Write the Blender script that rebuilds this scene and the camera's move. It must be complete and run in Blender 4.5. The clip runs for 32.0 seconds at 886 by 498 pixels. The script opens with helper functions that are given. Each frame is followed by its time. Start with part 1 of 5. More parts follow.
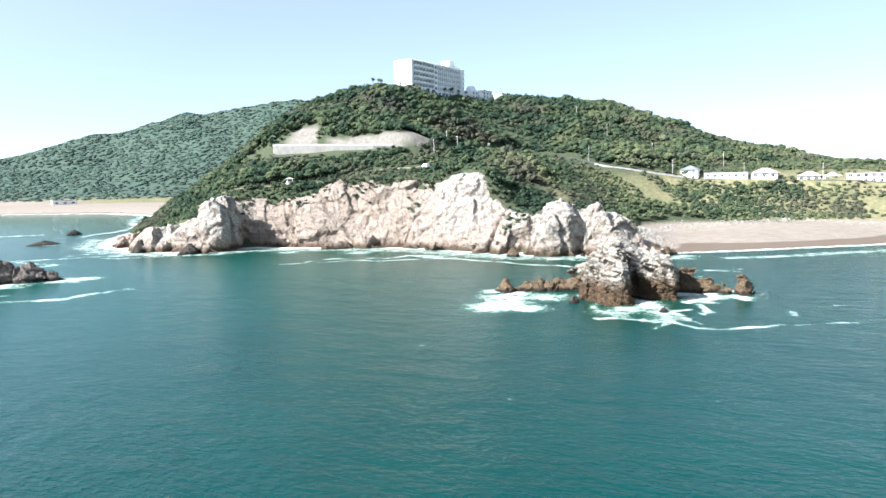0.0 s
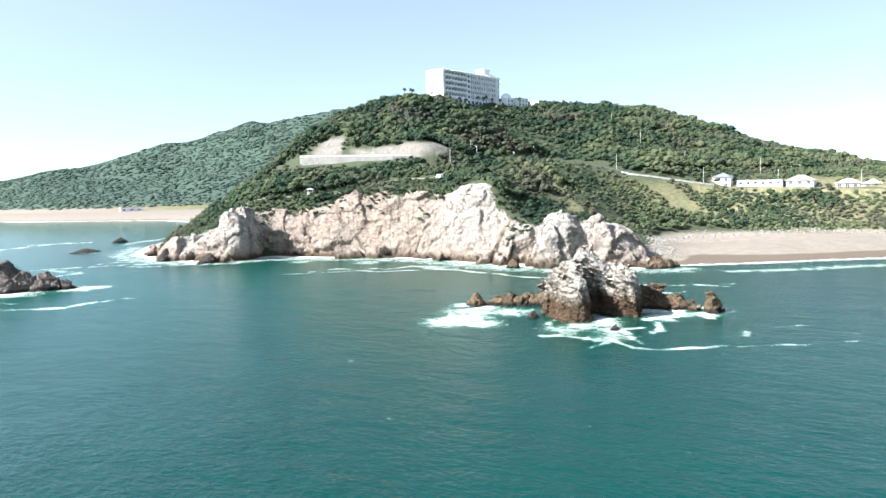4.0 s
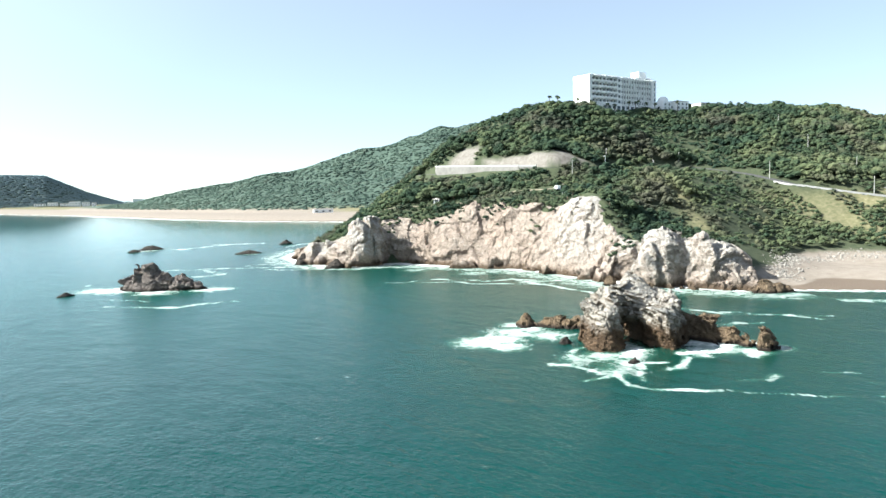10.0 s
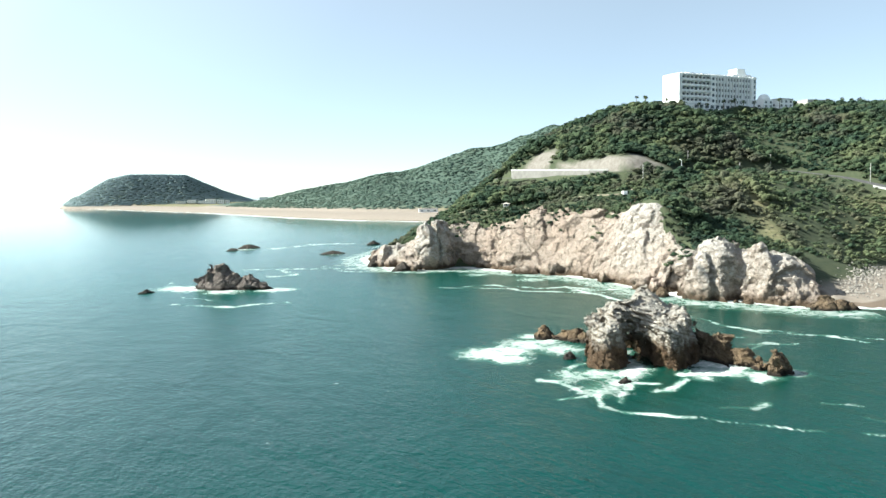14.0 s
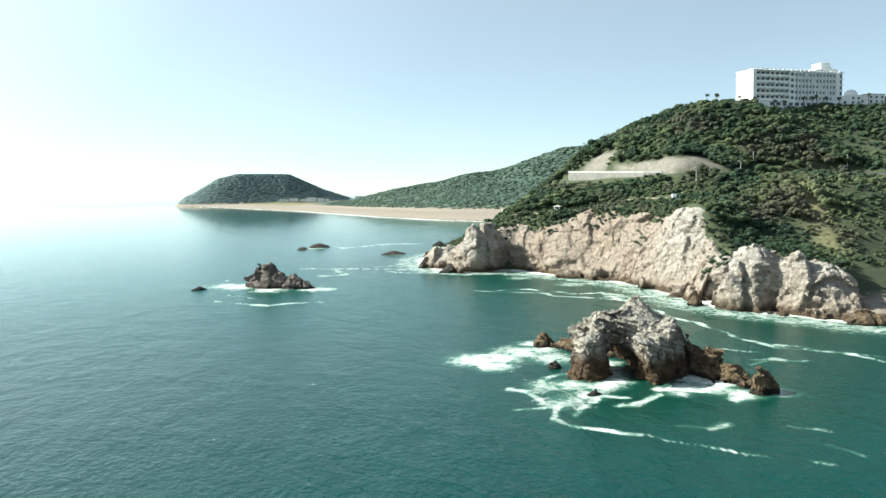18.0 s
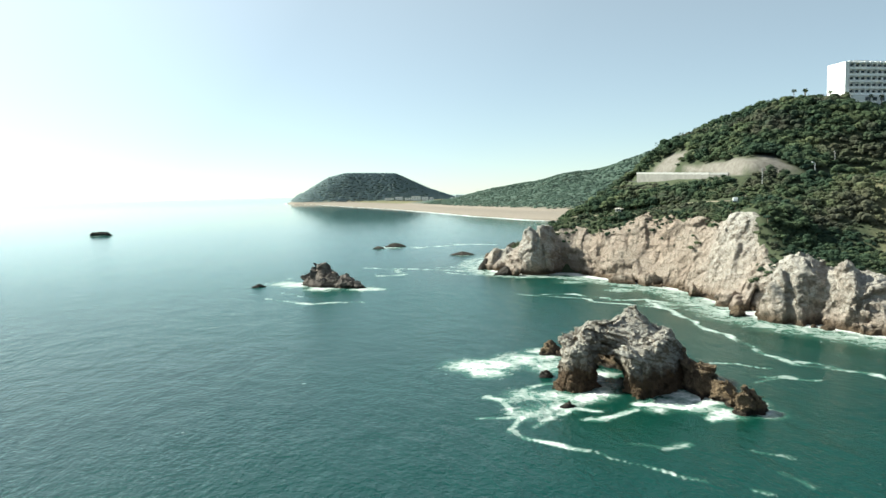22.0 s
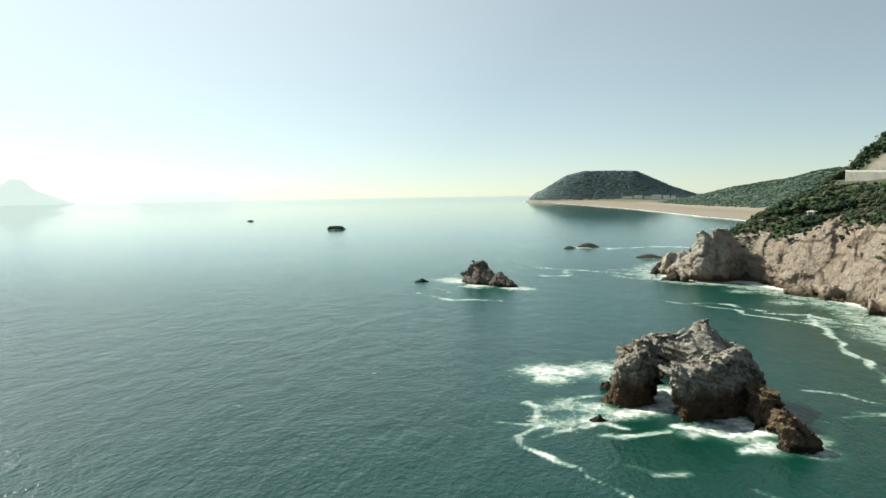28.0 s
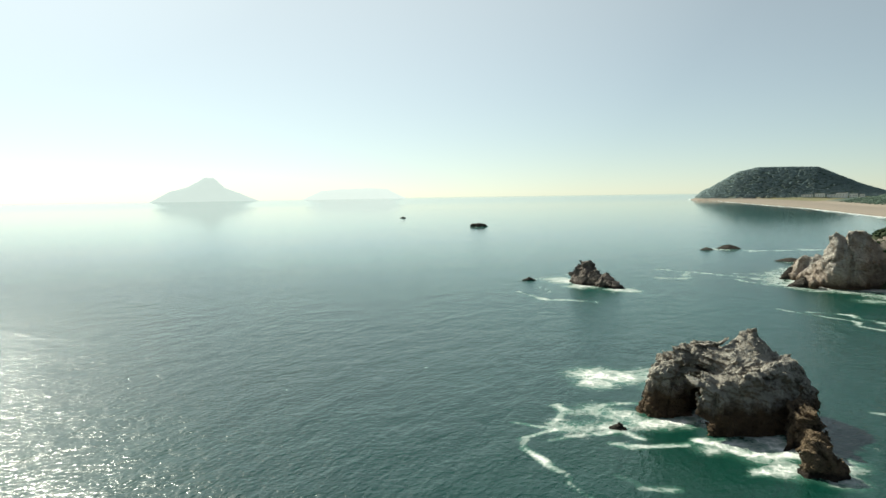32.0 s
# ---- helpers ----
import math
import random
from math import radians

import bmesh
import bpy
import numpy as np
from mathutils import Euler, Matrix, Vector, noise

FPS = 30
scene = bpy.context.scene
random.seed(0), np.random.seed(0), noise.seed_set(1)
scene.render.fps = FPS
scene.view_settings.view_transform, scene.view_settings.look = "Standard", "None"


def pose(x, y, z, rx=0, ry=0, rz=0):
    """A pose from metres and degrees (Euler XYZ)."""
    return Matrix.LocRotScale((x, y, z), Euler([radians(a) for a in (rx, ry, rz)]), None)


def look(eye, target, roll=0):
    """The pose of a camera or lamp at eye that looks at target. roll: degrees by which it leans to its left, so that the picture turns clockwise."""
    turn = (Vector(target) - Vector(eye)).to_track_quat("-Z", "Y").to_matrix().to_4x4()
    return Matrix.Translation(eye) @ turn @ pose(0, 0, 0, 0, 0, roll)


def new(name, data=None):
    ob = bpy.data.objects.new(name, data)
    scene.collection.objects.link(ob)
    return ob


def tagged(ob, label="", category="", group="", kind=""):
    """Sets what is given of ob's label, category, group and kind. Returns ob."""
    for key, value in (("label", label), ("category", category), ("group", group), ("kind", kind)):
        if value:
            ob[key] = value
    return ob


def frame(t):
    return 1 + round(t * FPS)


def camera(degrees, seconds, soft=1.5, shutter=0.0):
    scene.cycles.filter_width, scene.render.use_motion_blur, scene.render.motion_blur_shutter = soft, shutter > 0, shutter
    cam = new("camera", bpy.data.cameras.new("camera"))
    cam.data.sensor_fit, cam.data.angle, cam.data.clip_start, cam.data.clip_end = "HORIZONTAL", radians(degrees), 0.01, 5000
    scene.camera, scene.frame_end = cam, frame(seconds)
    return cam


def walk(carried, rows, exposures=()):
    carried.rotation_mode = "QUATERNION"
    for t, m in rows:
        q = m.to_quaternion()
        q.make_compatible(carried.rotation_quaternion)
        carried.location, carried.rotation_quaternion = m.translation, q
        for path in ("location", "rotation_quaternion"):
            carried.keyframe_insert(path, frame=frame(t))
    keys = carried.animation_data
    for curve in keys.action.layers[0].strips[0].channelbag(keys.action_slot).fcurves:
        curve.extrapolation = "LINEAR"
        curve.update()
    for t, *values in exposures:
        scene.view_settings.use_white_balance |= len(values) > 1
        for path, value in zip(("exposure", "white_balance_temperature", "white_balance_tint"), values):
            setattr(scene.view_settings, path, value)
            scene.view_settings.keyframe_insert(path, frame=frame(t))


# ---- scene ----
cam = camera(63.5, 32.0)
PATH = [
    (0, (-123.679, 97.6, 26.764), (-121.93, 98.548, 26.565), -1.3),
    (1, (-121.483, 92.482, 27.086), (-119.751, 93.462, 26.891), -1.4),
    (2, (-118.912, 87.429, 27.549), (-117.2, 88.445, 27.358), -1.4),
    (3, (-116.19, 82.073, 28.101), (-114.507, 83.136, 27.915), -1.5),
    (6, (-107.332, 67.102, 30.304), (-105.773, 68.341, 30.126), -1.6),
    (7, (-103.757, 62.398, 31.164), (-102.267, 63.721, 30.989), -1.5),
    (8, (-99.64, 58.057, 31.237), (-98.219, 59.455, 31.066), -1.6),
    (9, (-96.4, 53.584, 31.917), (-95.041, 55.041, 31.748), -1.6),
    (10, (-92.23, 49.457, 32.331), (-90.946, 50.981, 32.164), -1.5),
    (11, (-87.51, 45.433, 32.848), (-86.302, 47.019, 32.682), -1.5),
    (12, (-82.964, 41.505, 33.473), (-81.819, 43.137, 33.308), -1.4),
    (13, (-78.916, 37.525, 34.088), (-77.836, 39.2, 33.922), -1.4),
    (14, (-73.791, 34.207, 34.617), (-72.781, 35.926, 34.453), -1.4),
    (17, (-59.011, 25.528, 35.577), (-58.186, 27.343, 35.415), -1.3),
    (18, (-53.601, 22.805, 35.684), (-52.841, 24.648, 35.523), -1.3),
    (19, (-48.0, 20.5, 36.174), (-47.305, 22.368, 36.012), -1.3),
    (20, (-43.198, 18.089, 36.369), (-42.569, 19.981, 36.209), -1.2),
    (21, (-37.668, 16.245, 36.434), (-37.13, 18.165, 36.276), -1.2),
    (22, (-31.863, 14.649, 36.745), (-31.391, 16.586, 36.586), -1.2),
    (23, (-26.036, 13.181, 36.473), (-25.637, 15.135, 36.317), -1.2),
    (24, (-20.418, 11.426, 36.73), (-20.1, 13.395, 36.575), -1.2),
    (25, (-14.742, 10.637, 36.724), (-14.535, 12.62, 36.57), -1.1),
    (28, (3.154, 10.041, 36.882), (2.954, 12.026, 36.73), -1.0),
    (29, (8.99, 9.856, 36.92), (8.697, 11.829, 36.767), -1.0),
    (30, (14.798, 10.109, 36.875), (14.391, 12.062, 36.724), -1.1),
    (31, (20.487, 11.256, 36.751), (20.006, 13.191, 36.599), -0.9),
    (32, (25.824, 13.156, 36.763), (25.185, 15.045, 36.612), -0.9),
]
walk(cam, [(t, look(eye, target, roll)) for t, eye, target, roll in PATH], [(0, 1.74, 5800, 9), (8, 1.68, 5950, 6), (14, 1.52, 6150, 1), (20, 1.22, 6300, -3), (25, 0.96, 6500, -3), (28, 0.72, 6700, -2), (32, 0.56, 6800, -2)])

# ---- daylight ----
SUN_AZIMUTH, SUN_HEIGHT = 144.0, 38.0
sun = new("sun", bpy.data.lights.new("sun", "SUN"))
sun.data.energy, sun.data.angle, sun.data.color = 4.8, radians(0.6), (1.0, 0.95, 0.87)
_a, _e = radians(SUN_AZIMUTH), radians(SUN_HEIGHT)
sun.matrix_world = look((math.cos(_a) * math.cos(_e) * 500, math.sin(_a) * math.cos(_e) * 500, math.sin(_e) * 500), (0, 0, 0))

world = bpy.data.worlds.new("world")
scene.world = world
world.use_nodes = True
_sky = world.node_tree.nodes.new("ShaderNodeTexSky")
_sky.sky_type, _sky.sun_disc = "NISHITA", False
_sky.sun_elevation, _sky.sun_rotation = _e, radians(90.0 - SUN_AZIMUTH)
_sky.altitude, _sky.air_density, _sky.dust_density, _sky.ozone_density = 0, 0.7, 0.06, 1.0
_wt = world.node_tree
_bg = _wt.nodes["Background"]
_bg.inputs["Strength"].default_value = 0.04
# sea haze: a pale veil that is thick at the horizon and thins out overhead
_tc = _wt.nodes.new("ShaderNodeTexCoord")
_sp = _wt.nodes.new("ShaderNodeSeparateXYZ")
_rp = _wt.nodes.new("ShaderNodeValToRGB")
_wt.links.new(_tc.outputs["Generated"], _sp.inputs[0])
_wt.links.new(_sp.outputs[2], _rp.inputs[0])
_el = _rp.color_ramp.elements
_el[0].position, _el[0].color = 0.0, (0.64, 0.71, 0.75, 1)
_el[1].position, _el[1].color = 0.75, (0.03, 0.06, 0.09, 1)
for _p, _c in ((0.10, (0.66, 0.70, 0.70, 1)), (0.30, (0.60, 0.62, 0.60, 1)), (0.48, (0.16, 0.18, 0.185, 1))):
    _n = _rp.color_ramp.elements.new(_p)
    _n.color = _c
_hz = _wt.nodes.new("ShaderNodeMix")
_hz.data_type, _hz.blend_type, _hz.clamp_result = "RGBA", "ADD", False
_hz.inputs[0].default_value = 1.0
_up = _wt.nodes.new("ShaderNodeMix")
_up.data_type, _up.blend_type, _up.clamp_result = "RGBA", "MULTIPLY", False
_up.inputs[0].default_value = 1.0
_up.inputs[7].default_value = (5.2, 5.2, 5.2, 1)
_wt.links.new(_rp.outputs[0], _up.inputs[6])
_wt.links.new(_sky.outputs[0], _hz.inputs[6])
_wt.links.new(_up.outputs[2], _hz.inputs[7])
# the white aureole that the haze spreads round the sun
_dt = _wt.nodes.new("ShaderNodeVectorMath")
_dt.operation = "DOT_PRODUCT"
_dt.inputs[1].default_value = (math.cos(_a) * math.cos(_e), math.sin(_a) * math.cos(_e), math.sin(_e))
_wt.links.new(_tc.outputs["Generated"], _dt.inputs[0])
_gl = _wt.nodes.new("ShaderNodeValToRGB")
_gl.color_ramp.elements[0].position, _gl.color_ramp.elements[0].color = 0.0, (0, 0, 0, 1)
_gl.color_ramp.elements[1].position, _gl.color_ramp.elements[1].color = 1.0, (0.52, 0.505, 0.485, 1)
for _p, _c in ((0.30, 0.03), (0.55, 0.09), (0.68, 0.18), (0.86, 0.31)):
    _gl.color_ramp.elements.new(_p).color = (_c, _c * 0.965, _c * 0.93, 1)
_wt.links.new(_dt.outputs["Value"], _gl.inputs[0])
_gm = _wt.nodes.new("ShaderNodeMix")
_gm.data_type, _gm.blend_type, _gm.clamp_result = "RGBA", "MULTIPLY", False
_gm.inputs[0].default_value = 1.0
_gm.inputs[7].default_value = (21.0, 21.0, 21.0, 1)
_wt.links.new(_gl.outputs[0], _gm.inputs[6])
_ga = _wt.nodes.new("ShaderNodeMix")
_ga.data_type, _ga.blend_type, _ga.clamp_result = "RGBA", "ADD", False
_ga.inputs[0].default_value = 1.0
_wt.links.new(_hz.outputs[2], _ga.inputs[6])
_wt.links.new(_gm.outputs[2], _ga.inputs[7])
_wt.links.new(_ga.outputs[2], _bg.inputs[0])


# ---- noise, meshes and materials: helpers ----
def lattice(ix, iy, iz, seed):
    """A random value between -1 and 1 at each lattice point."""
    n = (ix.astype(np.int64) * 374761393 + iy.astype(np.int64) * 668265263 + iz.astype(np.int64) * 2147483647 + seed * 1274126177) & 0xFFFFFFFF
    n = ((n ^ (n >> 13)) * 1274126177) & 0xFFFFFFFF
    n = ((n ^ (n >> 16)) * 2246822519) & 0xFFFFFFFF
    return ((n ^ (n >> 15)) & 0xFFFF) / 32767.5 - 1.0


def vnoise(x, y, z, seed=0):
    x, y, z = np.broadcast_arrays(x, y, z)
    ix, iy, iz = np.floor(x), np.floor(y), np.floor(z)
    fx, fy, fz = x - ix, y - iy, z - iz
    fx, fy, fz = fx * fx * (3 - 2 * fx), fy * fy * (3 - 2 * fy), fz * fz * (3 - 2 * fz)
    total = 0
    for a in (0, 1):
        for b in (0, 1):
            for c in (0, 1):
                w = (fx if a else 1 - fx) * (fy if b else 1 - fy) * (fz if c else 1 - fz)
                total = total + w * lattice(ix + a, iy + b, iz + c, seed)
    return total


def fbm(x, y, z, octaves=4, seed=0, gain=0.5):
    total, amp = 0, 1.0
    for o in range(octaves):
        total = total + amp * vnoise(x * 2.03 ** o + 17.3 * o, y * 2.03 ** o + 5.1 * o, z * 2.03 ** o, seed + o)
        amp *= gain
    return total


def ridged(x, y, z, octaves=4, seed=0, gain=0.55):
    total, amp = 0, 1.0
    for o in range(octaves):
        total = total + amp * (1 - 2 * np.abs(vnoise(x * 2.1 ** o + 9.7 * o, y * 2.1 ** o, z * 2.1 ** o + 3.3 * o, seed + o)))
        amp *= gain
    return total


def smooth(a, b, x):
    t = np.clip((x - a) / (b - a), 0, 1)
    return t * t * (3 - 2 * t)


def smin(a, b, k):
    h = np.clip(0.5 + 0.5 * (b - a) / k, 0, 1)
    return b * (1 - h) + a * h - k * h * (1 - h)


def raw_mesh(name, verts, faces, mats, shade=True):
    """A mesh from arrays: verts (n, 3), faces (m, 3 or 4)."""
    me = bpy.data.meshes.new(name)
    verts, faces = np.asarray(verts, dtype=np.float32), np.asarray(faces, dtype=np.int32)
    m, k = faces.shape
    me.vertices.add(len(verts))
    me.vertices.foreach_set("co", verts.ravel())
    me.loops.add(m * k)
    me.loops.foreach_set("vertex_index", faces.ravel())
    me.polygons.add(m)
    me.polygons.foreach_set("loop_start", np.arange(0, m * k, k, dtype=np.int32))
    me.polygons.foreach_set("use_smooth", np.full(m, shade))
    for mt in (mats if isinstance(mats, (list, tuple)) else [mats]):
        me.materials.append(mt)
    me.update(calc_edges=True)
    return me


def attribute(me, name, values):
    me.attributes.new(name, "FLOAT", "POINT").data.foreach_set("value", np.asarray(values, dtype=np.float32).ravel())


def surface(F, origin, h):
    """The surface F = 0 of a grid of values (negative inside), as vertices and quads."""
    nx, ny, nz = F.shape
    solid = F < 0
    cells = (nx - 1, ny - 1, nz - 1)
    total, count = np.zeros(cells + (3,)), np.zeros(cells)

    def corner(A, a, b, c):
        return A[a:a + nx - 1, b:b + ny - 1, c:c + nz - 1]

    for axis in range(3):
        for p in (0, 1):
            for q in (0, 1):
                o = [0, 0, 0]
                o[(axis + 1) % 3], o[(axis + 2) % 3] = p, q
                o2 = list(o)
                o2[axis] = 1
                fa, fb = corner(F, *o), corner(F, *o2)
                cross = (fa < 0) != (fb < 0)
                t = np.where(cross, fa / np.where(cross, fa - fb, 1), 0)
                for k in range(3):
                    total[..., k] += np.where(cross, (t if k == axis else o[k]), 0)
                count += cross
    live = count > 0
    index = np.full(cells, -1, dtype=np.int64)
    index[live] = np.arange(live.sum())
    where = np.argwhere(live)
    verts = (where + total[live] / count[live][:, None]) * h + np.asarray(origin)
    faces = []
    for axis in range(3):
        u, v = (axis + 1) % 3, (axis + 2) % 3
        lo, hi = [slice(1, -1)] * 3, [slice(1, -1)] * 3
        lo[axis], hi[axis] = slice(0, -1), slice(1, None)
        s0, s1 = solid[tuple(lo)], solid[tuple(hi)]
        for flip, mask in ((False, s0 & ~s1), (True, ~s0 & s1)):
            at = np.argwhere(mask)
            at[:, u] += 1
            at[:, v] += 1
            quad = []
            for du, dv in ((-1, -1), (0, -1), (0, 0), (-1, 0)):
                p = at.copy()
                p[:, u] += du
                p[:, v] += dv
                quad.append(index[p[:, 0], p[:, 1], p[:, 2]])
            quad = np.stack(quad if not flip else quad[::-1], axis=1)
            faces.append(quad)
    return verts, np.concatenate(faces)


def material(name, rough=0.8, metal=0.0, spec=0.4):
    m = bpy.data.materials.new(name)
    m.use_nodes = True
    nt = m.node_tree
    b = nt.nodes["Principled BSDF"]
    b.inputs["Roughness"].default_value = rough
    b.inputs["Metallic"].default_value = metal
    b.inputs["Specular IOR Level"].default_value = spec
    return m, nt, b


def node(nt, kind, **inputs):
    n = nt.nodes.new(kind)
    for k, v in inputs.items():
        n.inputs[k.replace("_", " ")].default_value = v
    return n


def coords(nt, scale=(1, 1, 1)):
    g = nt.nodes.new("ShaderNodeNewGeometry")
    mp = nt.nodes.new("ShaderNodeMapping")
    mp.inputs["Scale"].default_value = scale
    nt.links.new(g.outputs["Position"], mp.inputs["Vector"])
    return mp.outputs[0]


def noise_tex(nt, scale, detail=6, rough=0.6, squeeze=(1, 1, 1), distortion=0.0):
    n = node(nt, "ShaderNodeTexNoise", Scale=scale, Detail=detail, Roughness=rough, Distortion=distortion)
    nt.links.new(coords(nt, squeeze), n.inputs["Vector"])
    return n.outputs["Fac"]


def ramp(nt, fac, *stops):
    r = nt.nodes.new("ShaderNodeValToRGB")
    while len(r.color_ramp.elements) < len(stops):
        r.color_ramp.elements.new(0.5)
    for e, (p, c) in zip(r.color_ramp.elements, stops):
        e.position = p
        e.color = (*c, 1) if len(c) == 3 else c
    nt.links.new(fac, r.inputs[0])
    return r.outputs[0]


def mix(nt, fac, a, b, blend="MIX"):
    m = nt.nodes.new("ShaderNodeMix")
    m.data_type, m.blend_type = "RGBA", blend
    for sock, v in ((m.inputs[0], fac), (m.inputs[6], a), (m.inputs[7], b)):
        if isinstance(v, (int, float)):
            sock.default_value = v
        elif isinstance(v, tuple):
            sock.default_value = (*v, 1)
        else:
            nt.links.new(v, sock)
    return m.outputs[2]


def maths(nt, op, a, b=0.0, c=0.0):
    m = nt.nodes.new("ShaderNodeMath")
    m.operation = op
    for s, v in zip(m.inputs, (a, b, c)):
        if isinstance(v, (int, float)):
            s.default_value = v
        else:
            nt.links.new(v, s)
    return m.outputs[0]


def bump(nt, b, height, distance, strength=1.0):
    n = nt.nodes.new("ShaderNodeBump")
    n.inputs["Strength"].default_value, n.inputs["Distance"].default_value = strength, distance
    nt.links.new(height, n.inputs["Height"])
    nt.links.new(n.outputs[0], b.inputs["Normal"])
    return n


def reading(nt, name):
    a = nt.nodes.new("ShaderNodeAttribute")
    a.attribute_name = name
    return a.outputs["Fac"]


def height_z(nt):
    g = nt.nodes.new("ShaderNodeNewGeometry")
    s = nt.nodes.new("ShaderNodeSeparateXYZ")
    nt.links.new(g.outputs["Position"], s.inputs[0])
    return s.outputs[2]


# ---- materials ----
def rock_material(name, pale, mid, dark, wet, line, spread, tint, flank=None, pitted=0.7):
    """Rock: bleached above, stained brown below a ragged line at that height."""
    m, nt, b = material(name, 0.9, spec=0.25)
    big = noise_tex(nt, 0.09, 5, 0.6)
    fine = noise_tex(nt, 0.8, 8, 0.7, (1, 1, 1.6))
    crack = node(nt, "ShaderNodeTexVoronoi", Scale=0.32)
    crack.feature = "DISTANCE_TO_EDGE"
    warp = nt.nodes.new("ShaderNodeVectorMath")
    warp.operation = "MULTIPLY_ADD"
    wn = node(nt, "ShaderNodeTexNoise", Scale=0.5, Detail=4)
    nt.links.new(coords(nt), wn.inputs["Vector"])
    nt.links.new(wn.outputs["Color"], warp.inputs[0])
    warp.inputs[1].default_value = (4, 4, 4)
    nt.links.new(coords(nt, (1, 1, 0.7)), warp.inputs[2])
    nt.links.new(warp.outputs[0], crack.inputs["Vector"])
    fissure = ramp(nt, crack.outputs["Distance"], (0.0, (1, 1, 1)), (0.05, (0, 0, 0)))
    col = ramp(nt, fine, (0.24, dark), (0.42, mid), (0.64, pale))
    col = mix(nt, ramp(nt, big, (0.4, (0, 0, 0)), (0.62, (1, 1, 1))), col, mix(nt, 0.55, col, tint))
    col = mix(nt, maths(nt, "MULTIPLY", reading(nt, "bleach"), 0.8), col, ramp(nt, fine, (0.24, (0.17, 0.155, 0.132)), (0.42, (0.46, 0.435, 0.39)), (0.66, (0.62, 0.595, 0.55))))
    if flank:
        # the tops are bleached, the steep sides keep the rock's own brown
        g = nt.nodes.new("ShaderNodeNewGeometry")
        sp = nt.nodes.new("ShaderNodeSeparateXYZ")
        nt.links.new(g.outputs["Normal"], sp.inputs[0])
        up = maths(nt, "ADD", sp.outputs[2], maths(nt, "MULTIPLY_ADD", noise_tex(nt, 0.6, 6, 0.7, (1, 1, 0.4)), 1.6, -0.52))
        steep = ramp(nt, up, (0.05, (0.75, 0.75, 0.75)), (0.62, (0, 0, 0)))
        col = mix(nt, steep, col, ramp(nt, fine, (0.26, tuple(v * 0.4 for v in flank)), (0.62, flank)))
    edge = maths(nt, "ADD", height_z(nt), maths(nt, "MULTIPLY", maths(nt, "SUBTRACT", noise_tex(nt, 0.45, 6, 0.7, (1, 1, 0.35)), 0.5), -spread * 2.6))
    low = ramp(nt, maths(nt, "MULTIPLY_ADD", edge, 1.0 / (spread * 2), 0.5 - line / (spread * 2)), (0.25, (1, 1, 1)), (0.75, (0, 0, 0)))
    stained = ramp(nt, fine, (0.3, tuple(v * 0.45 for v in wet)), (0.6, wet))
    col = mix(nt, low, col, stained)
    col = mix(nt, maths(nt, "MULTIPLY", fissure, 0.22), col, dark)
    # colour goes dark in noise-shaped pits, which the bump below also sinks
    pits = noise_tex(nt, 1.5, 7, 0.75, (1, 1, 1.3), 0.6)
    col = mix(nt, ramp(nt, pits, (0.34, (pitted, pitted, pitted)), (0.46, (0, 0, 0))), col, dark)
    nt.links.new(col, b.inputs["Base Color"])
    hgt = maths(nt, "ADD", fine, maths(nt, "MULTIPLY", noise_tex(nt, 3.0, 6, 0.7), 0.35))
    hgt = maths(nt, "SUBTRACT", hgt, maths(nt, "MULTIPLY", fissure, 0.5))
    hgt = maths(nt, "ADD", hgt, maths(nt, "MULTIPLY", pits, 0.5))
    bump(nt, b, hgt, 1.1, 1.0)
    return m


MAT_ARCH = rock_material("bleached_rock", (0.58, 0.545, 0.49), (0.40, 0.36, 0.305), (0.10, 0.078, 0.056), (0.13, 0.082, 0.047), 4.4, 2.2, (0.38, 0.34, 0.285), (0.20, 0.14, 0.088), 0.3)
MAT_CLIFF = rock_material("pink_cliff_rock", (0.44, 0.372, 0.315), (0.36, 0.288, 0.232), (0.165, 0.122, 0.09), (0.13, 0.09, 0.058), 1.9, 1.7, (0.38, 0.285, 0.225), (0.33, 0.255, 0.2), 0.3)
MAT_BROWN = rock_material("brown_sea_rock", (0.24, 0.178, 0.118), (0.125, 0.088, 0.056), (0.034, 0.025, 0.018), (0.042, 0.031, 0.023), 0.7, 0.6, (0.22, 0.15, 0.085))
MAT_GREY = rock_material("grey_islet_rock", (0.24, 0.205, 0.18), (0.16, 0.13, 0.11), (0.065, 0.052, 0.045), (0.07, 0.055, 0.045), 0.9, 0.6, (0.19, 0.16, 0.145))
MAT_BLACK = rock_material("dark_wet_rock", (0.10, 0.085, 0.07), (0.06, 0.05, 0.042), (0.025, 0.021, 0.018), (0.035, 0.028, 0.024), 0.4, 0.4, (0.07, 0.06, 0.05))


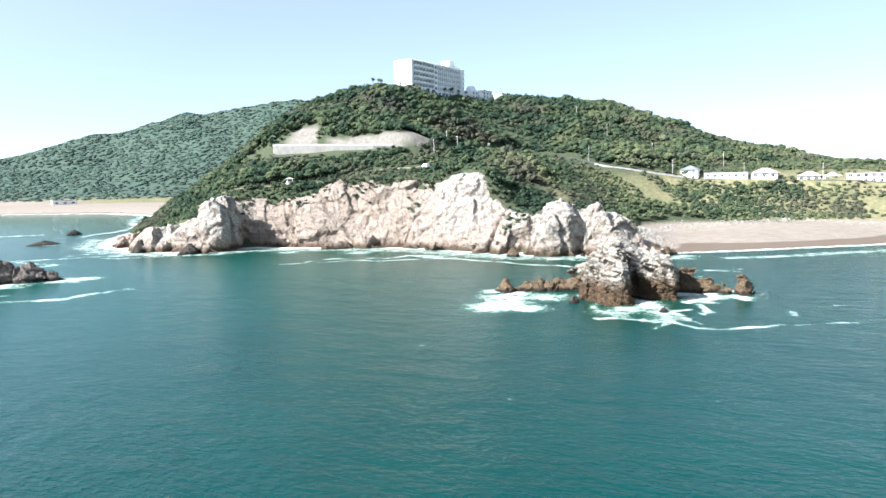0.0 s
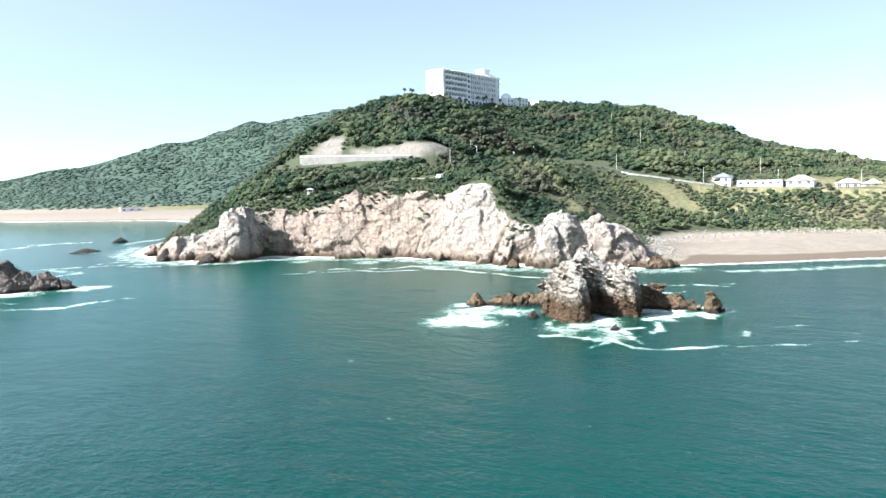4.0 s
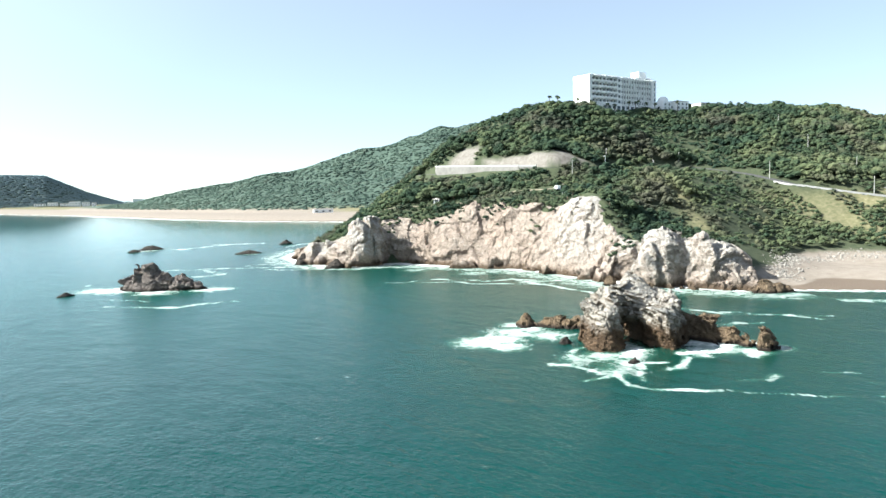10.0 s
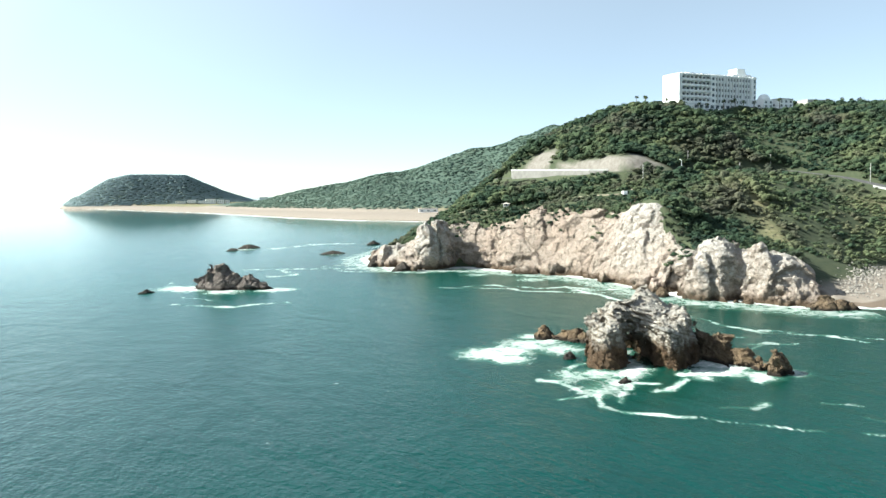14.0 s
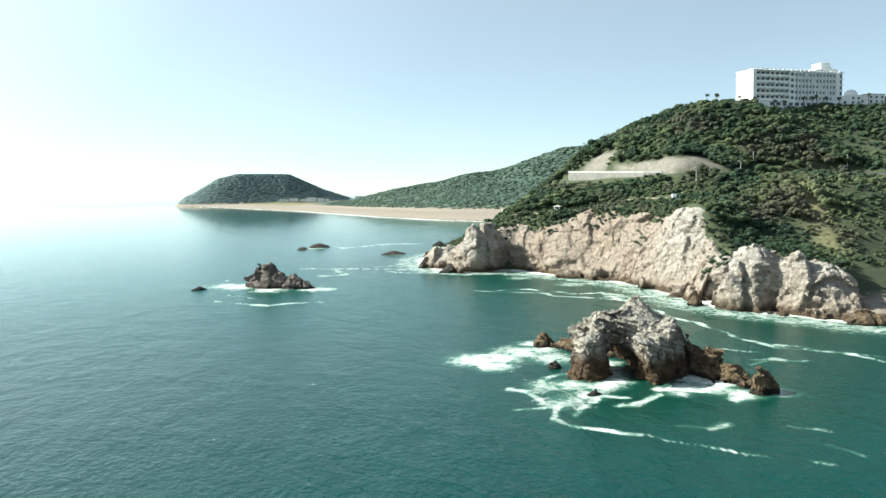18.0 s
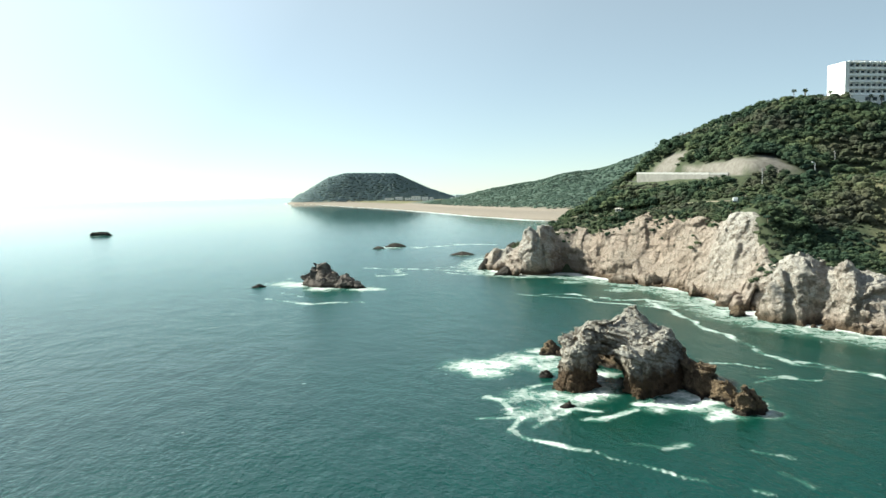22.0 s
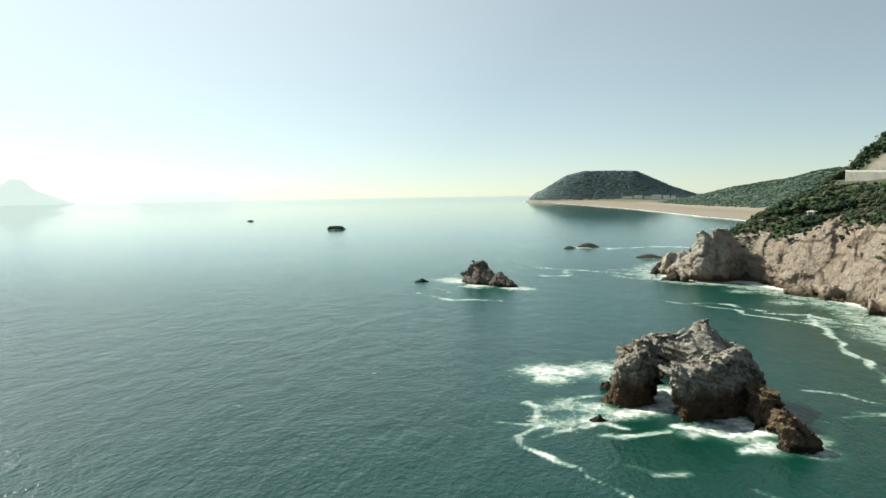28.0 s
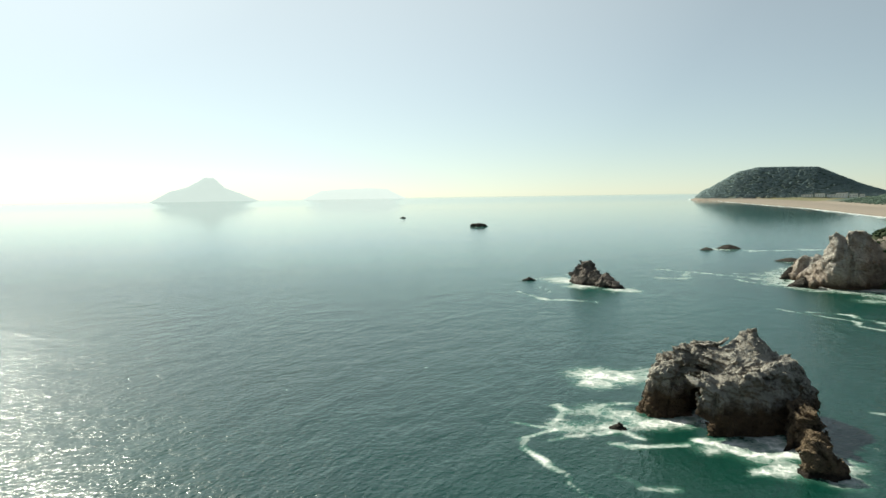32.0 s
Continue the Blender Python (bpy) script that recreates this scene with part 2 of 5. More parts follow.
def foliage_material(name, shades, brown):
    m, nt, b = material(name, 0.9, spec=0.06)
    hue = reading(nt, "hue")
    col = ramp(nt, hue, *[(i / (len(shades) - 1), c) for i, c in enumerate(shades)])
    patch = noise_tex(nt, 0.035, 5, 0.65)
    col = mix(nt, ramp(nt, patch, (0.52, (0, 0, 0)), (0.64, (0.6, 0.6, 0.6))), col, brown)
    grain = noise_tex(nt, 1.6, 4, 0.7)
    col = mix(nt, 1.0, col, ramp(nt, grain, (0.3, (0.6, 0.6, 0.6)), (0.7, (1.35, 1.35, 1.35))), "MULTIPLY")
    nt.links.new(col, b.inputs["Base Color"])
    bump(nt, b, grain, 0.25, 0.6)
    return m


MAT_LEAF = foliage_material("evergreen_leaves", [(0.024, 0.042, 0.030), (0.038, 0.060, 0.036), (0.062, 0.084, 0.045), (0.108, 0.124, 0.064)], (0.098, 0.086, 0.064))
# far hill leaves: bluer green, with the distance haze mixed into the colour
MAT_HAZED_FARLEAF = foliage_material("hazed_far_woods", [(0.056, 0.086, 0.070), (0.061, 0.092, 0.073), (0.066, 0.098, 0.074), (0.073, 0.104, 0.076)], (0.080, 0.094, 0.072))
# headland leaves: the distance haze is painted into this pale blue-grey
MAT_HAZED_HEADLEAF = foliage_material("hazed_headland_woods", [(0.235, 0.300, 0.305), (0.245, 0.310, 0.312), (0.255, 0.320, 0.32), (0.265, 0.330, 0.325)], (0.25, 0.31, 0.30))


def ground_material():
    m, nt, b = material("coastal_soil", 0.95, spec=0.2)
    fine = noise_tex(nt, 0.5, 8, 0.7)
    grass = ramp(nt, fine, (0.3, (0.11, 0.115, 0.052)), (0.52, (0.20, 0.182, 0.098)), (0.72, (0.31, 0.27, 0.165)))
    wood = ramp(nt, fine, (0.3, (0.040, 0.054, 0.030)), (0.7, (0.075, 0.084, 0.046)))
    patch = ramp(nt, noise_tex(nt, 0.03, 4, 0.6), (0.42, (0, 0, 0)), (0.55, (1, 1, 1)))
    col = mix(nt, reading(nt, "grass"), wood, mix(nt, 0.35, grass, wood))
    col = mix(nt, maths(nt, "MULTIPLY", reading(nt, "grass"), patch), col, grass)
    sand = ramp(nt, noise_tex(nt, 0.25, 8, 0.7), (0.3, (0.205, 0.17, 0.135)), (0.7, (0.285, 0.245, 0.205)))
    wet = ramp(nt, maths(nt, "ADD", reading(nt, "wet"), maths(nt, "MULTIPLY_ADD", noise_tex(nt, 0.06, 3), 0.4, -0.2)), (0.40, (0, 0, 0)), (0.52, (1, 1, 1)))
    sand = mix(nt, wet, sand, (0.14, 0.108, 0.082))
    col = mix(nt, reading(nt, "sand"), col, sand)
    bare = ramp(nt, noise_tex(nt, 0.6, 8, 0.7, (1, 1, 0.5)), (0.3, (0.12, 0.105, 0.09)), (0.7, (0.25, 0.23, 0.20)))
    col = mix(nt, reading(nt, "scar"), col, bare)
    # ground of the far hills, in the same haze-tinted green as their woods
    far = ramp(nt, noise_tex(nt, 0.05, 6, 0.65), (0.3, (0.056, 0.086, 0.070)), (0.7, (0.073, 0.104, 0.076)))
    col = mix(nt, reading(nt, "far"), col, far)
    nt.links.new(col, b.inputs["Base Color"])
    bump(nt, b, fine, 0.3, 0.7)
    return m


MAT_GROUND = ground_material()


def sea_material():
    m, nt, b = material("sea_water", 0.12, spec=0.5)
    b.inputs["IOR"].default_value = 1.33
    shallow = reading(nt, "shallow")
    drift = noise_tex(nt, 0.012, 5, 0.6)
    deep = ramp(nt, drift, (0.3, (0.001, 0.031, 0.029)), (0.7, (0.003, 0.047, 0.040)))
    # paling with distance, put into the water colour in place of haze
    deep = mix(nt, reading(nt, "far_pale"), deep, (0.010, 0.100, 0.088))
    col = mix(nt, shallow, deep, (0.004, 0.040, 0.028))
    # water milky with air below the foam
    col = mix(nt, ramp(nt, reading(nt, "foam"), (0.08, (0, 0, 0)), (0.5, (0.75, 0.75, 0.75))), col, (0.09, 0.22, 0.16))
    # foam, broken into shreds
    shred = maths(nt, "ADD", maths(nt, "MULTIPLY", noise_tex(nt, 0.22, 7, 0.68, distortion=0.8), 0.7), maths(nt, "MULTIPLY", noise_tex(nt, 0.9, 6, 0.7, distortion=0.5), 0.3))
    # the net of thin threads that old foam draws out into
    net = node(nt, "ShaderNodeTexVoronoi", Scale=0.42)
    net.feature = "DISTANCE_TO_EDGE"
    bent = nt.nodes.new("ShaderNodeVectorMath")
    bent.operation = "MULTIPLY_ADD"
    bn = node(nt, "ShaderNodeTexNoise", Scale=0.3, Detail=5)
    nt.links.new(coords(nt), bn.inputs["Vector"])
    nt.links.new(bn.outputs["Color"], bent.inputs[0])
    bent.inputs[1].default_value = (5, 5, 0)
    nt.links.new(coords(nt, (1, 1, 0)), bent.inputs[2])
    nt.links.new(bent.outputs[0], net.inputs["Vector"])
    lace = ramp(nt, net.outputs["Distance"], (0.0, (1, 1, 1)), (0.16, (0, 0, 0)))
    foam = maths(nt, "ADD", reading(nt, "foam"), maths(nt, "MULTIPLY_ADD", shred, 2.3, -1.27))
    foam = maths(nt, "ADD", foam, maths(nt, "MULTIPLY", maths(nt, "MULTIPLY", lace, reading(nt, "foam")), 0.55))
    foam = ramp(nt, foam, (0.18, (0, 0, 0)), (0.52, (0.38, 0.38, 0.38)), (0.95, (1, 1, 1)))
    col = mix(nt, foam, col, (0.78, 0.78, 0.755))
    nt.links.new(col, b.inputs["Base Color"])
    nt.links.new(maths(nt, "ADD", maths(nt, "MULTIPLY", foam, 0.55), maths(nt, "MULTIPLY_ADD", reading(nt, "waves"), 0.17, 0.05)), b.inputs["Roughness"])
    swell = noise_tex(nt, 0.13, 2, 0.5, (1.0, 0.55, 1.0), 0.4)
    wind = noise_tex(nt, 0.42, 3, 0.55, (1.0, 0.5, 1.0), 0.5)
    chop = noise_tex(nt, 1.3, 3, 0.6, (1.0, 0.6, 1.0), 0.3)
    hgt = maths(nt, "ADD", maths(nt, "MULTIPLY", swell, 0.9), maths(nt, "MULTIPLY", wind, 0.50))
    hgt = maths(nt, "ADD", hgt, maths(nt, "MULTIPLY", chop, 0.34))
    # the waves flatten out to a smooth sheet far from the shore
    hgt = maths(nt, "MULTIPLY", hgt, reading(nt, "waves"))
    bump(nt, b, hgt, 0.56, 1.0)
    return m


MAT_SEA = sea_material()


def plain(name, color, rough=0.7, scale=0.6, vary=0.25, metal=0.0, relief=0.05):
    m, nt, b = material(name, rough, metal)
    n = noise_tex(nt, scale, 6, 0.65)
    lo, hi = tuple(c * (1 - vary) for c in color), tuple(min(1, c * (1 + vary * 0.5)) for c in color)
    nt.links.new(ramp(nt, n, (0.3, lo), (0.65, hi)), b.inputs["Base Color"])
    if relief:
        bump(nt, b, n, relief, 0.5)
    return m


# ---- the lie of the land ----
COAST = [(40, 3120), (60, 2800), (137, 2624), (250, 1548), (268, 1020), (288, 838), (330, 700), (300, 600), (215, 500), (150, 440), (112, 412), (80, 376), (70, 348),
         (69, 322), (76, 309), (94, 303), (100, 282), (108, 262), (111, 232), (106, 208), (101, 190), (104, 172), (110, 158), (113, 147), (122, 146),
         (138, 123), (150, 109), (172, 81), (215, 20), (300, -100), (420, -400), (600, -1500), (900, -4000)]


def coast_side(x, y):
    """Distance from the shore, positive inland, and how far along the coast (0 to 1 by corner number)."""
    best, along, side = np.full(x.shape, 1e9), np.zeros(x.shape), np.zeros(x.shape)
    n = len(COAST)
    for i in range(n - 1):
        (ax, ay), (bx, by) = COAST[i], COAST[i + 1]
        dx, dy = bx - ax, by - ay
        t = np.clip(((x - ax) * dx + (y - ay) * dy) / (dx * dx + dy * dy), 0, 1)
        px, py = ax + t * dx, ay + t * dy
        d = np.hypot(x - px, y - py)
        crossed = (x - ax) * dy - (y - ay) * dx
        closer = d < best - 1e-9
        best = np.where(closer, d, best)
        along = np.where(closer, i + t, along)
        side = np.where(closer, 0, side)
    # even-odd test against the coast closed far inland
    ring = COAST + [(6000, -4000), (6000, 3120)]
    inside = np.zeros(x.shape, dtype=bool)
    for (ax, ay), (bx, by) in zip(ring, ring[1:] + ring[:1]):
        if ay == by:
            continue
        hit = ((ay > y) != (by > y)) & (x < (bx - ax) * (y - ay) / (by - ay) + ax)
        inside ^= hit
    return np.where(inside, best, -best), along


RIDGE = [(192, 374, 53), (200, 366, 64), (215, 353, 74), (232, 345, 78), (262, 332, 79), (310, 314, 79), (350, 284, 76), (391, 241, 75), (412, 192, 57), (425, 120, 37), (432, 68, 27), (440, 0, 18)]
REAR = [(240, 420, 52), (330, 400, 72), (450, 310, 72), (520, 180, 45), (260, 480, 22), (400, 460, 52), (520, 60, 25)]
ROAD = [(150, 352, 40), (147, 337, 40), (149, 300, 40.3), (151, 262, 40.5), (174, 250, 40.5), (200, 264, 41), (220, 257, 41), (243, 250, 40.5), (248, 222, 36), (244, 196, 30), (256, 176, 26), (267, 160, 23), (269, 125, 22), (267, 90, 21), (269, 50, 18)]
ABOVE = [(158, 346, 50), (160, 312, 49.5), (163, 278, 49), (198, 288, 54), (222, 284, 58), (264, 264, 50), (300, 230, 53), (320, 180, 40), (330, 130, 29), (185, 320, 62), (230, 318, 76)]
BROW = [(84, 338, 9), (88, 322, 16), (96, 314, 20.5), (104, 302, 20.5), (110, 284, 22), (116, 270, 26.5), (120, 258, 27.5), (122, 244, 26.5), (122, 232, 27), (121, 222, 29.5), (118, 211, 28.5), (116, 203, 19), (116, 197, 15), (114, 184, 15.5), (124, 166, 13), (126, 154, 7)]
BENCH = [(110, 330, 25), (125, 312, 29), (130, 283, 29), (138, 255, 33), (145, 225, 29), (140, 200, 18), (150, 178, 12), (165, 192, 18), (179, 230, 36), (208, 225, 35), (188, 188, 15), (225, 190, 22)]
BEACH = [(140, 150, 2.6), (160, 130, 3), (190, 95, 3), (186, 168, 4), (208, 136, 4), (225, 90, 4), (232, 40, 4), (238, 150, 12), (243, 115, 11), (248, 85, 9)]
NORTH = [(84, 358, 6), (104, 400, 3), (150, 425, 7), (128, 370, 20), (165, 385, 32), (215, 470, 8), (300, 560, 6), (420, 620, 9), (380, 800, 5), (450, 900, 9), (380, 1300, 5), (600, 700, 25)]
SPOTS = np.array(RIDGE + REAR + ROAD + ABOVE + BROW + BENCH + BEACH + NORTH, dtype=float)


def _bend(r2):
    return 0.5 * r2 * np.log(r2 + 1e-9)


def _plate():
    p, z = SPOTS[:, :2] / 100, SPOTS[:, 2]
    r2 = ((p[:, None] - p[None]) ** 2).sum(-1)
    n = len(p)
    A = np.zeros((n + 3, n + 3))
    A[:n, :n] = _bend(r2) + np.eye(n) * 0.002
    A[:n, n], A[:n, n + 1:] = 1, p
    A[n, :n], A[n + 1:, :n] = 1, p.T
    return np.linalg.solve(A, np.concatenate([z, np.zeros(3)]))


_PLATE = _plate()


def ridge_form(x, y, line, reach):
    """A wooded ridge along a line of (x, y, height), falling away on both sides."""
    best, top = np.full(x.shape, 1e9), np.zeros(x.shape)
    for (ax, ay, az), (bx, by, bz) in zip(line, line[1:]):
        dx, dy = bx - ax, by - ay
        t = np.clip(((x - ax) * dx + (y - ay) * dy) / (dx * dx + dy * dy), 0, 1)
        d = np.hypot(x - ax - t * dx, y - ay - t * dy)
        closer = d < best
        best, top = np.where(closer, d, best), np.where(closer, az + t * (bz - az), top)
    share = (1 - smooth(0.0, 1.0, best / reach)) ** 0.8
    return top * share, share


def road_form(x, y):
    """Distance from the middle of the road, and the road's height there."""
    best, top = np.full(x.shape, 1e9), np.zeros(x.shape)
    for (ax, ay, az), (bx, by, bz) in zip(ROAD, ROAD[1:]):
        dx, dy = bx - ax, by - ay
        t = np.clip(((x - ax) * dx + (y - ay) * dy) / (dx * dx + dy * dy), 0, 1)
        d = np.hypot(x - ax - t * dx, y - ay - t * dy)
        closer = d < best
        best, top = np.where(closer, d, best), np.where(closer, az + t * (bz - az), top)
    return best, top


FAR_RIDGE = [(363, 1620, 22), (553, 1460, 52), (678, 1360, 92), (758, 1300, 125), (880, 1205, 158), (943, 1150, 158), (1003, 1088, 176), (1060, 1020, 170), (1200, 900, 120)]
HEAD_RIDGE = [(120, 3010, 45), (222, 3002, 106), (291, 2996, 122), (400, 2984, 121), (486, 2971, 118), (619, 2946, 55), (733, 2920, 14)]


def land(x, y):
    """The height of the ground."""
    d, s = coast_side(x, y)
    near = np.zeros(x.shape)
    px, py = np.clip(x, 40, 640) / 100, np.clip(y, -40, 1400) / 100
    n = len(SPOTS)
    for (sx, sy, _), w in zip(SPOTS, _PLATE[:n]):
        near = near + w * _bend((px - sx / 100) ** 2 + (py - sy / 100) ** 2)
    near = near + _PLATE[n] + _PLATE[n + 1] * px + _PLATE[n + 2] * py
    near = np.maximum(near, 1.5)
    fade = smooth(900, 650, x) * smooth(700, 520, y)
    near = near * fade + 5 * (1 - fade)
    rocky = smooth(9.5, 10.5, s) * smooth(23.6, 22.6, s)
    run = 11 * rocky + 40 * (1 - rocky)
    z = near * smooth(-0.5, 1.0, d / run)
    z = np.where(d < 0, np.maximum(-6, d * (0.25 * rocky + 0.06 * (1 - rocky)) + 0.0), z)
    form, flank = ridge_form(x, y, FAR_RIDGE, 560)
    far = form * (1 + 0.10 * fbm(x / 160, y / 160, 0 * x, 4, 5)) - 4 * flank * (1 - flank) * form * 0.22 * smooth(-0.2, 0.9, ridged((x + 0.6 * y) / 190, (y - 0.6 * x) / 420, 0 * x, 3, 15))
    far = far * smooth(40, 160, d)
    head = ridge_form(x, y, HEAD_RIDGE, 330)[0] * smooth(-20, 60, x - 60)
    rough = fbm(x / 22, y / 22, 0 * x, 4, 11) * 1.3 * smooth(12, 40, d) * smooth(5, 14, z)
    z = z + np.where(d > 0, rough, 0)
    away, level = road_form(x, y)
    z = z + (level - z) * smooth(6.5, 3.6, away)
    return np.where(d > 0, np.maximum(np.maximum(z, far), head), np.maximum(z, head - 3)), d, s


def axis(*spans):
    parts = [np.arange(a, b, step) for a, b, step in spans]
    return np.concatenate(parts + [[spans[-1][1]]])


def scar_mask(x, y, z):
    """The bare cut slope above the coast road."""
    u = smooth(149, 151, x) * smooth(176, 170, x) * smooth(254, 262, y) * smooth(338, 332, y)
    brow = 46.2 + 6.8 * smooth(313, 326, y) * smooth(340, 331, y) + 2.2 * smooth(298, 276, y) + 1.2 * vnoise(x / 7, y / 7, 0 * x, 88)
    return u * smooth(40.9, 41.5, z) * smooth(0.8, -0.6, z - brow)


def build_ground():
    xs = axis((-60, 60, 20), (60, 300, 2.5), (300, 460, 6), (460, 1500, 13), (1500, 4800, 220))
    ys = axis((-4300, -300, 200), (-300, 20, 16), (20, 420, 2.5), (420, 800, 14), (800, 1700, 13), (1700, 3300, 40))
    X, Y = np.meshgrid(xs, ys, indexing="ij")
    Z, d, s = land(X, Y)
    rocky = (s > 9.6) & (s < 23.4)
    Z = np.where(rocky & (d > -12), Z - 13.0 * smooth(12, 6.5, d), Z)
    n, m = X.shape
    idx = np.arange(n * m).reshape(n, m)
    quads = np.stack([idx[:-1, :-1], idx[1:, :-1], idx[1:, 1:], idx[:-1, 1:]], -1).reshape(-1, 4)
    deep = (Z < -1.6).ravel()
    quads = quads[~deep[quads].all(1)]
    me = raw_mesh("ground", np.stack([X, Y, Z], -1).reshape(-1, 3), quads, MAT_GROUND)
    beachy = (1 - smooth(9.4, 10.2, s) * smooth(23.8, 23.2, s)) * np.where(Y > 520, smooth(190, 120, d) * smooth(14, 8, Z), smooth(5.2, 3.9, Z))
    attribute(me, "sand", beachy)
    attribute(me, "wet", np.clip(1.62 - Z - np.where(Y > 520, 0.9, 0.0), 0, 1))
    attribute(me, "scar", scar_mask(X, Y, Z))
    dune = smooth(100, 160, d) * smooth(520, 600, Y) * smooth(30, 14, Z)
    slope = smooth(10, 20, X - 205) * smooth(30, 22, Z) * smooth(230, 200, Y)
    gully = np.clip(0.8 * np.exp(-((X - 149 - (Y - 186) * 0.76) / (3.5 + 0.12 * (Y - 180))) ** 2), 0, 1) * smooth(172, 184, Y) * smooth(262, 240, Y)
    # where the soil takes the haze-tinted colour
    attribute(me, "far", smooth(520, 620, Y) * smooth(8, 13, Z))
    attribute(me, "grass", np.clip(dune + slope + gully, 0, 1))
    return tagged(new("ground", me), "coastal hill of soil, dry grass and pale sand", "ground", kind="structure")


ground = build_ground()

# ---- the sea ----
# lines of drifting foam: points along each, with its half width and strength
FOAM_LINES = [
    ([(0, 124), (5, 123), (7.5, 121.5), (3, 117.5), (5, 112.5), (7.5, 109), (8.5, 106.8), (11, 104.5)], 0.75, 0.62),
    ([(11, 104.5), (13, 103), (13.6, 100.6), (15.5, 97), (17.2, 93.8), (20, 90.5)], 0.42, 0.46),
    ([(5.5, 134.5), (9.5, 130), (12, 137.5), (19, 138.6)], 1.2, 0.52),
    ([(9, 131), (6, 126), (8, 121.5)], 0.9, 0.44),
    ([(10, 130), (13, 125), (11, 120), (7, 117)], 0.8, 0.42),
    ([(13, 121), (18, 124), (20, 122)], 1.0, 0.62),
    ([(16, 118.5), (21, 117.8), (26, 120.6)], 1.0, 0.52),
    ([(28, 122.6), (32, 120), (37, 118), (39, 113.5), (35, 111.5)], 1.6, 0.66),
    ([(52, 252.5), (62, 243.5), (70, 236), (71, 227), (80, 217), (86, 207), (101, 203)], 1.0, 0.5),
    ([(62, 249), (72, 245), (78, 229.5), (87.7, 226.5), (94, 212)], 1.5, 0.5),
    ([(88, 226), (82.5, 200), (77.2, 175.5), (75, 156), (72.2, 144.5), (73, 135.5), (79, 128), (80.5, 118)], 1.0, 0.54),
    ([(74, 140), (78, 131), (86, 118)], 0.7, 0.42),
    ([(54, 144), (61, 142.3), (64, 137)], 0.8, 0.44),
    ([(55, 129), (62.5, 129.8), (68, 127)], 0.9, 0.5),
    ([(60, 132), (64, 130)], 1.4, 0.4),
    ([(18.7, 107), (20.3, 104), (25, 104)], 1.1, 0.42),
    ([(32.5, 98.6), (35.4, 94.4)], 0.7, 0.44),
    ([(23.6, 88), (24.8, 85)], 0.5, 0.42),
    ([(30.9, 90.3), (31.2, 86)], 0.7, 0.44),
    ([(37, 498), (52, 504), (66, 482), (105, 493), (118, 482)], 4.0, 0.45),
    ([(13.6, 366), (30, 355), (42, 345), (60, 329)], 3.0, 0.44),
    ([(15, 330), (26, 328), (28, 350)], 3.5, 0.44),
    ([(-36, 310), (-22, 336)], 2.0, 0.42),
    ([(-32, 275), (-20, 258), (-8, 257), (-2, 255.5)], 2.0, 0.42),
    ([(-28, 290), (-20, 276)], 1.6, 0.4),
    ([(62, 345), (56, 352), (48, 352)], 2.5, 0.42),
    ([(64, 312), (54, 316), (46, 330)], 2.2, 0.44),
    ([(-150, 760), (-190, 770), (-240, 800)], 5.0, 0.3),
]
FOAM_SPOTS = [((9, 158), 7, 0.74), ((14, 157), 7, 0.66), ((10, 151), 5, 0.70), ((21, 160), 8, 0.56), ((26, 160), 6, 0.55), ((24, 152), 7, 0.52), ((27, 166), 5, 0.45),
              ((16, 132), 5, 0.55), ((12, 134), 5, 0.46), ((19, 129), 5, 0.5), ((22, 129), 4, 0.62), ((25, 131), 4, 0.68), ((27, 136), 4, 0.66), ((30, 143), 5, 0.6),
              ((38, 126), 4, 0.70), ((40, 122), 5, 0.74), ((37, 119), 5, 0.62), ((39, 114), 4, 0.62), ((45, 112), 3.5, 0.5), ((46, 118), 4, 0.5), ((33, 122), 5, 0.5),
              ((15, 126), 5, 0.42), ((9, 124), 5, 0.38), ((30, 120), 4, 0.42), ((-20, 312), 12, 0.66), ((-26, 318), 9, 0.56), ((-12, 296), 10, 0.6), ((3, 288), 8, 0.6), ((8, 286), 6, 0.5),
              ((46, 490), 14, 0.46), ((64, 478), 8, 0.4), ((77, 412), 9, 0.34), ((104, 150), 8, 0.42), ((112, 145), 7, 0.45), ((97, 198), 7, 0.5), ((99, 180), 7, 0.46),
              ((74, 303), 9, 0.55), ((64, 316), 8, 0.5), ((63, 345), 8, 0.48), ((88, 215), 8, 0.38), ((92, 250), 9, 0.44), ((84, 276), 8, 0.4), ((-196, 790), 14, 0.42), ((96, 498), 9, 0.4)]


def line_distance(x, y, line):
    best = np.full(x.shape, 1e9)
    for (ax, ay), (bx, by) in zip(line, line[1:]):
        dx, dy = bx - ax, by - ay
        t = np.clip(((x - ax) * dx + (y - ay) * dy) / (dx * dx + dy * dy), 0, 1)
        best = np.minimum(best, np.hypot(x - ax - t * dx, y - ay - t * dy))
    return best


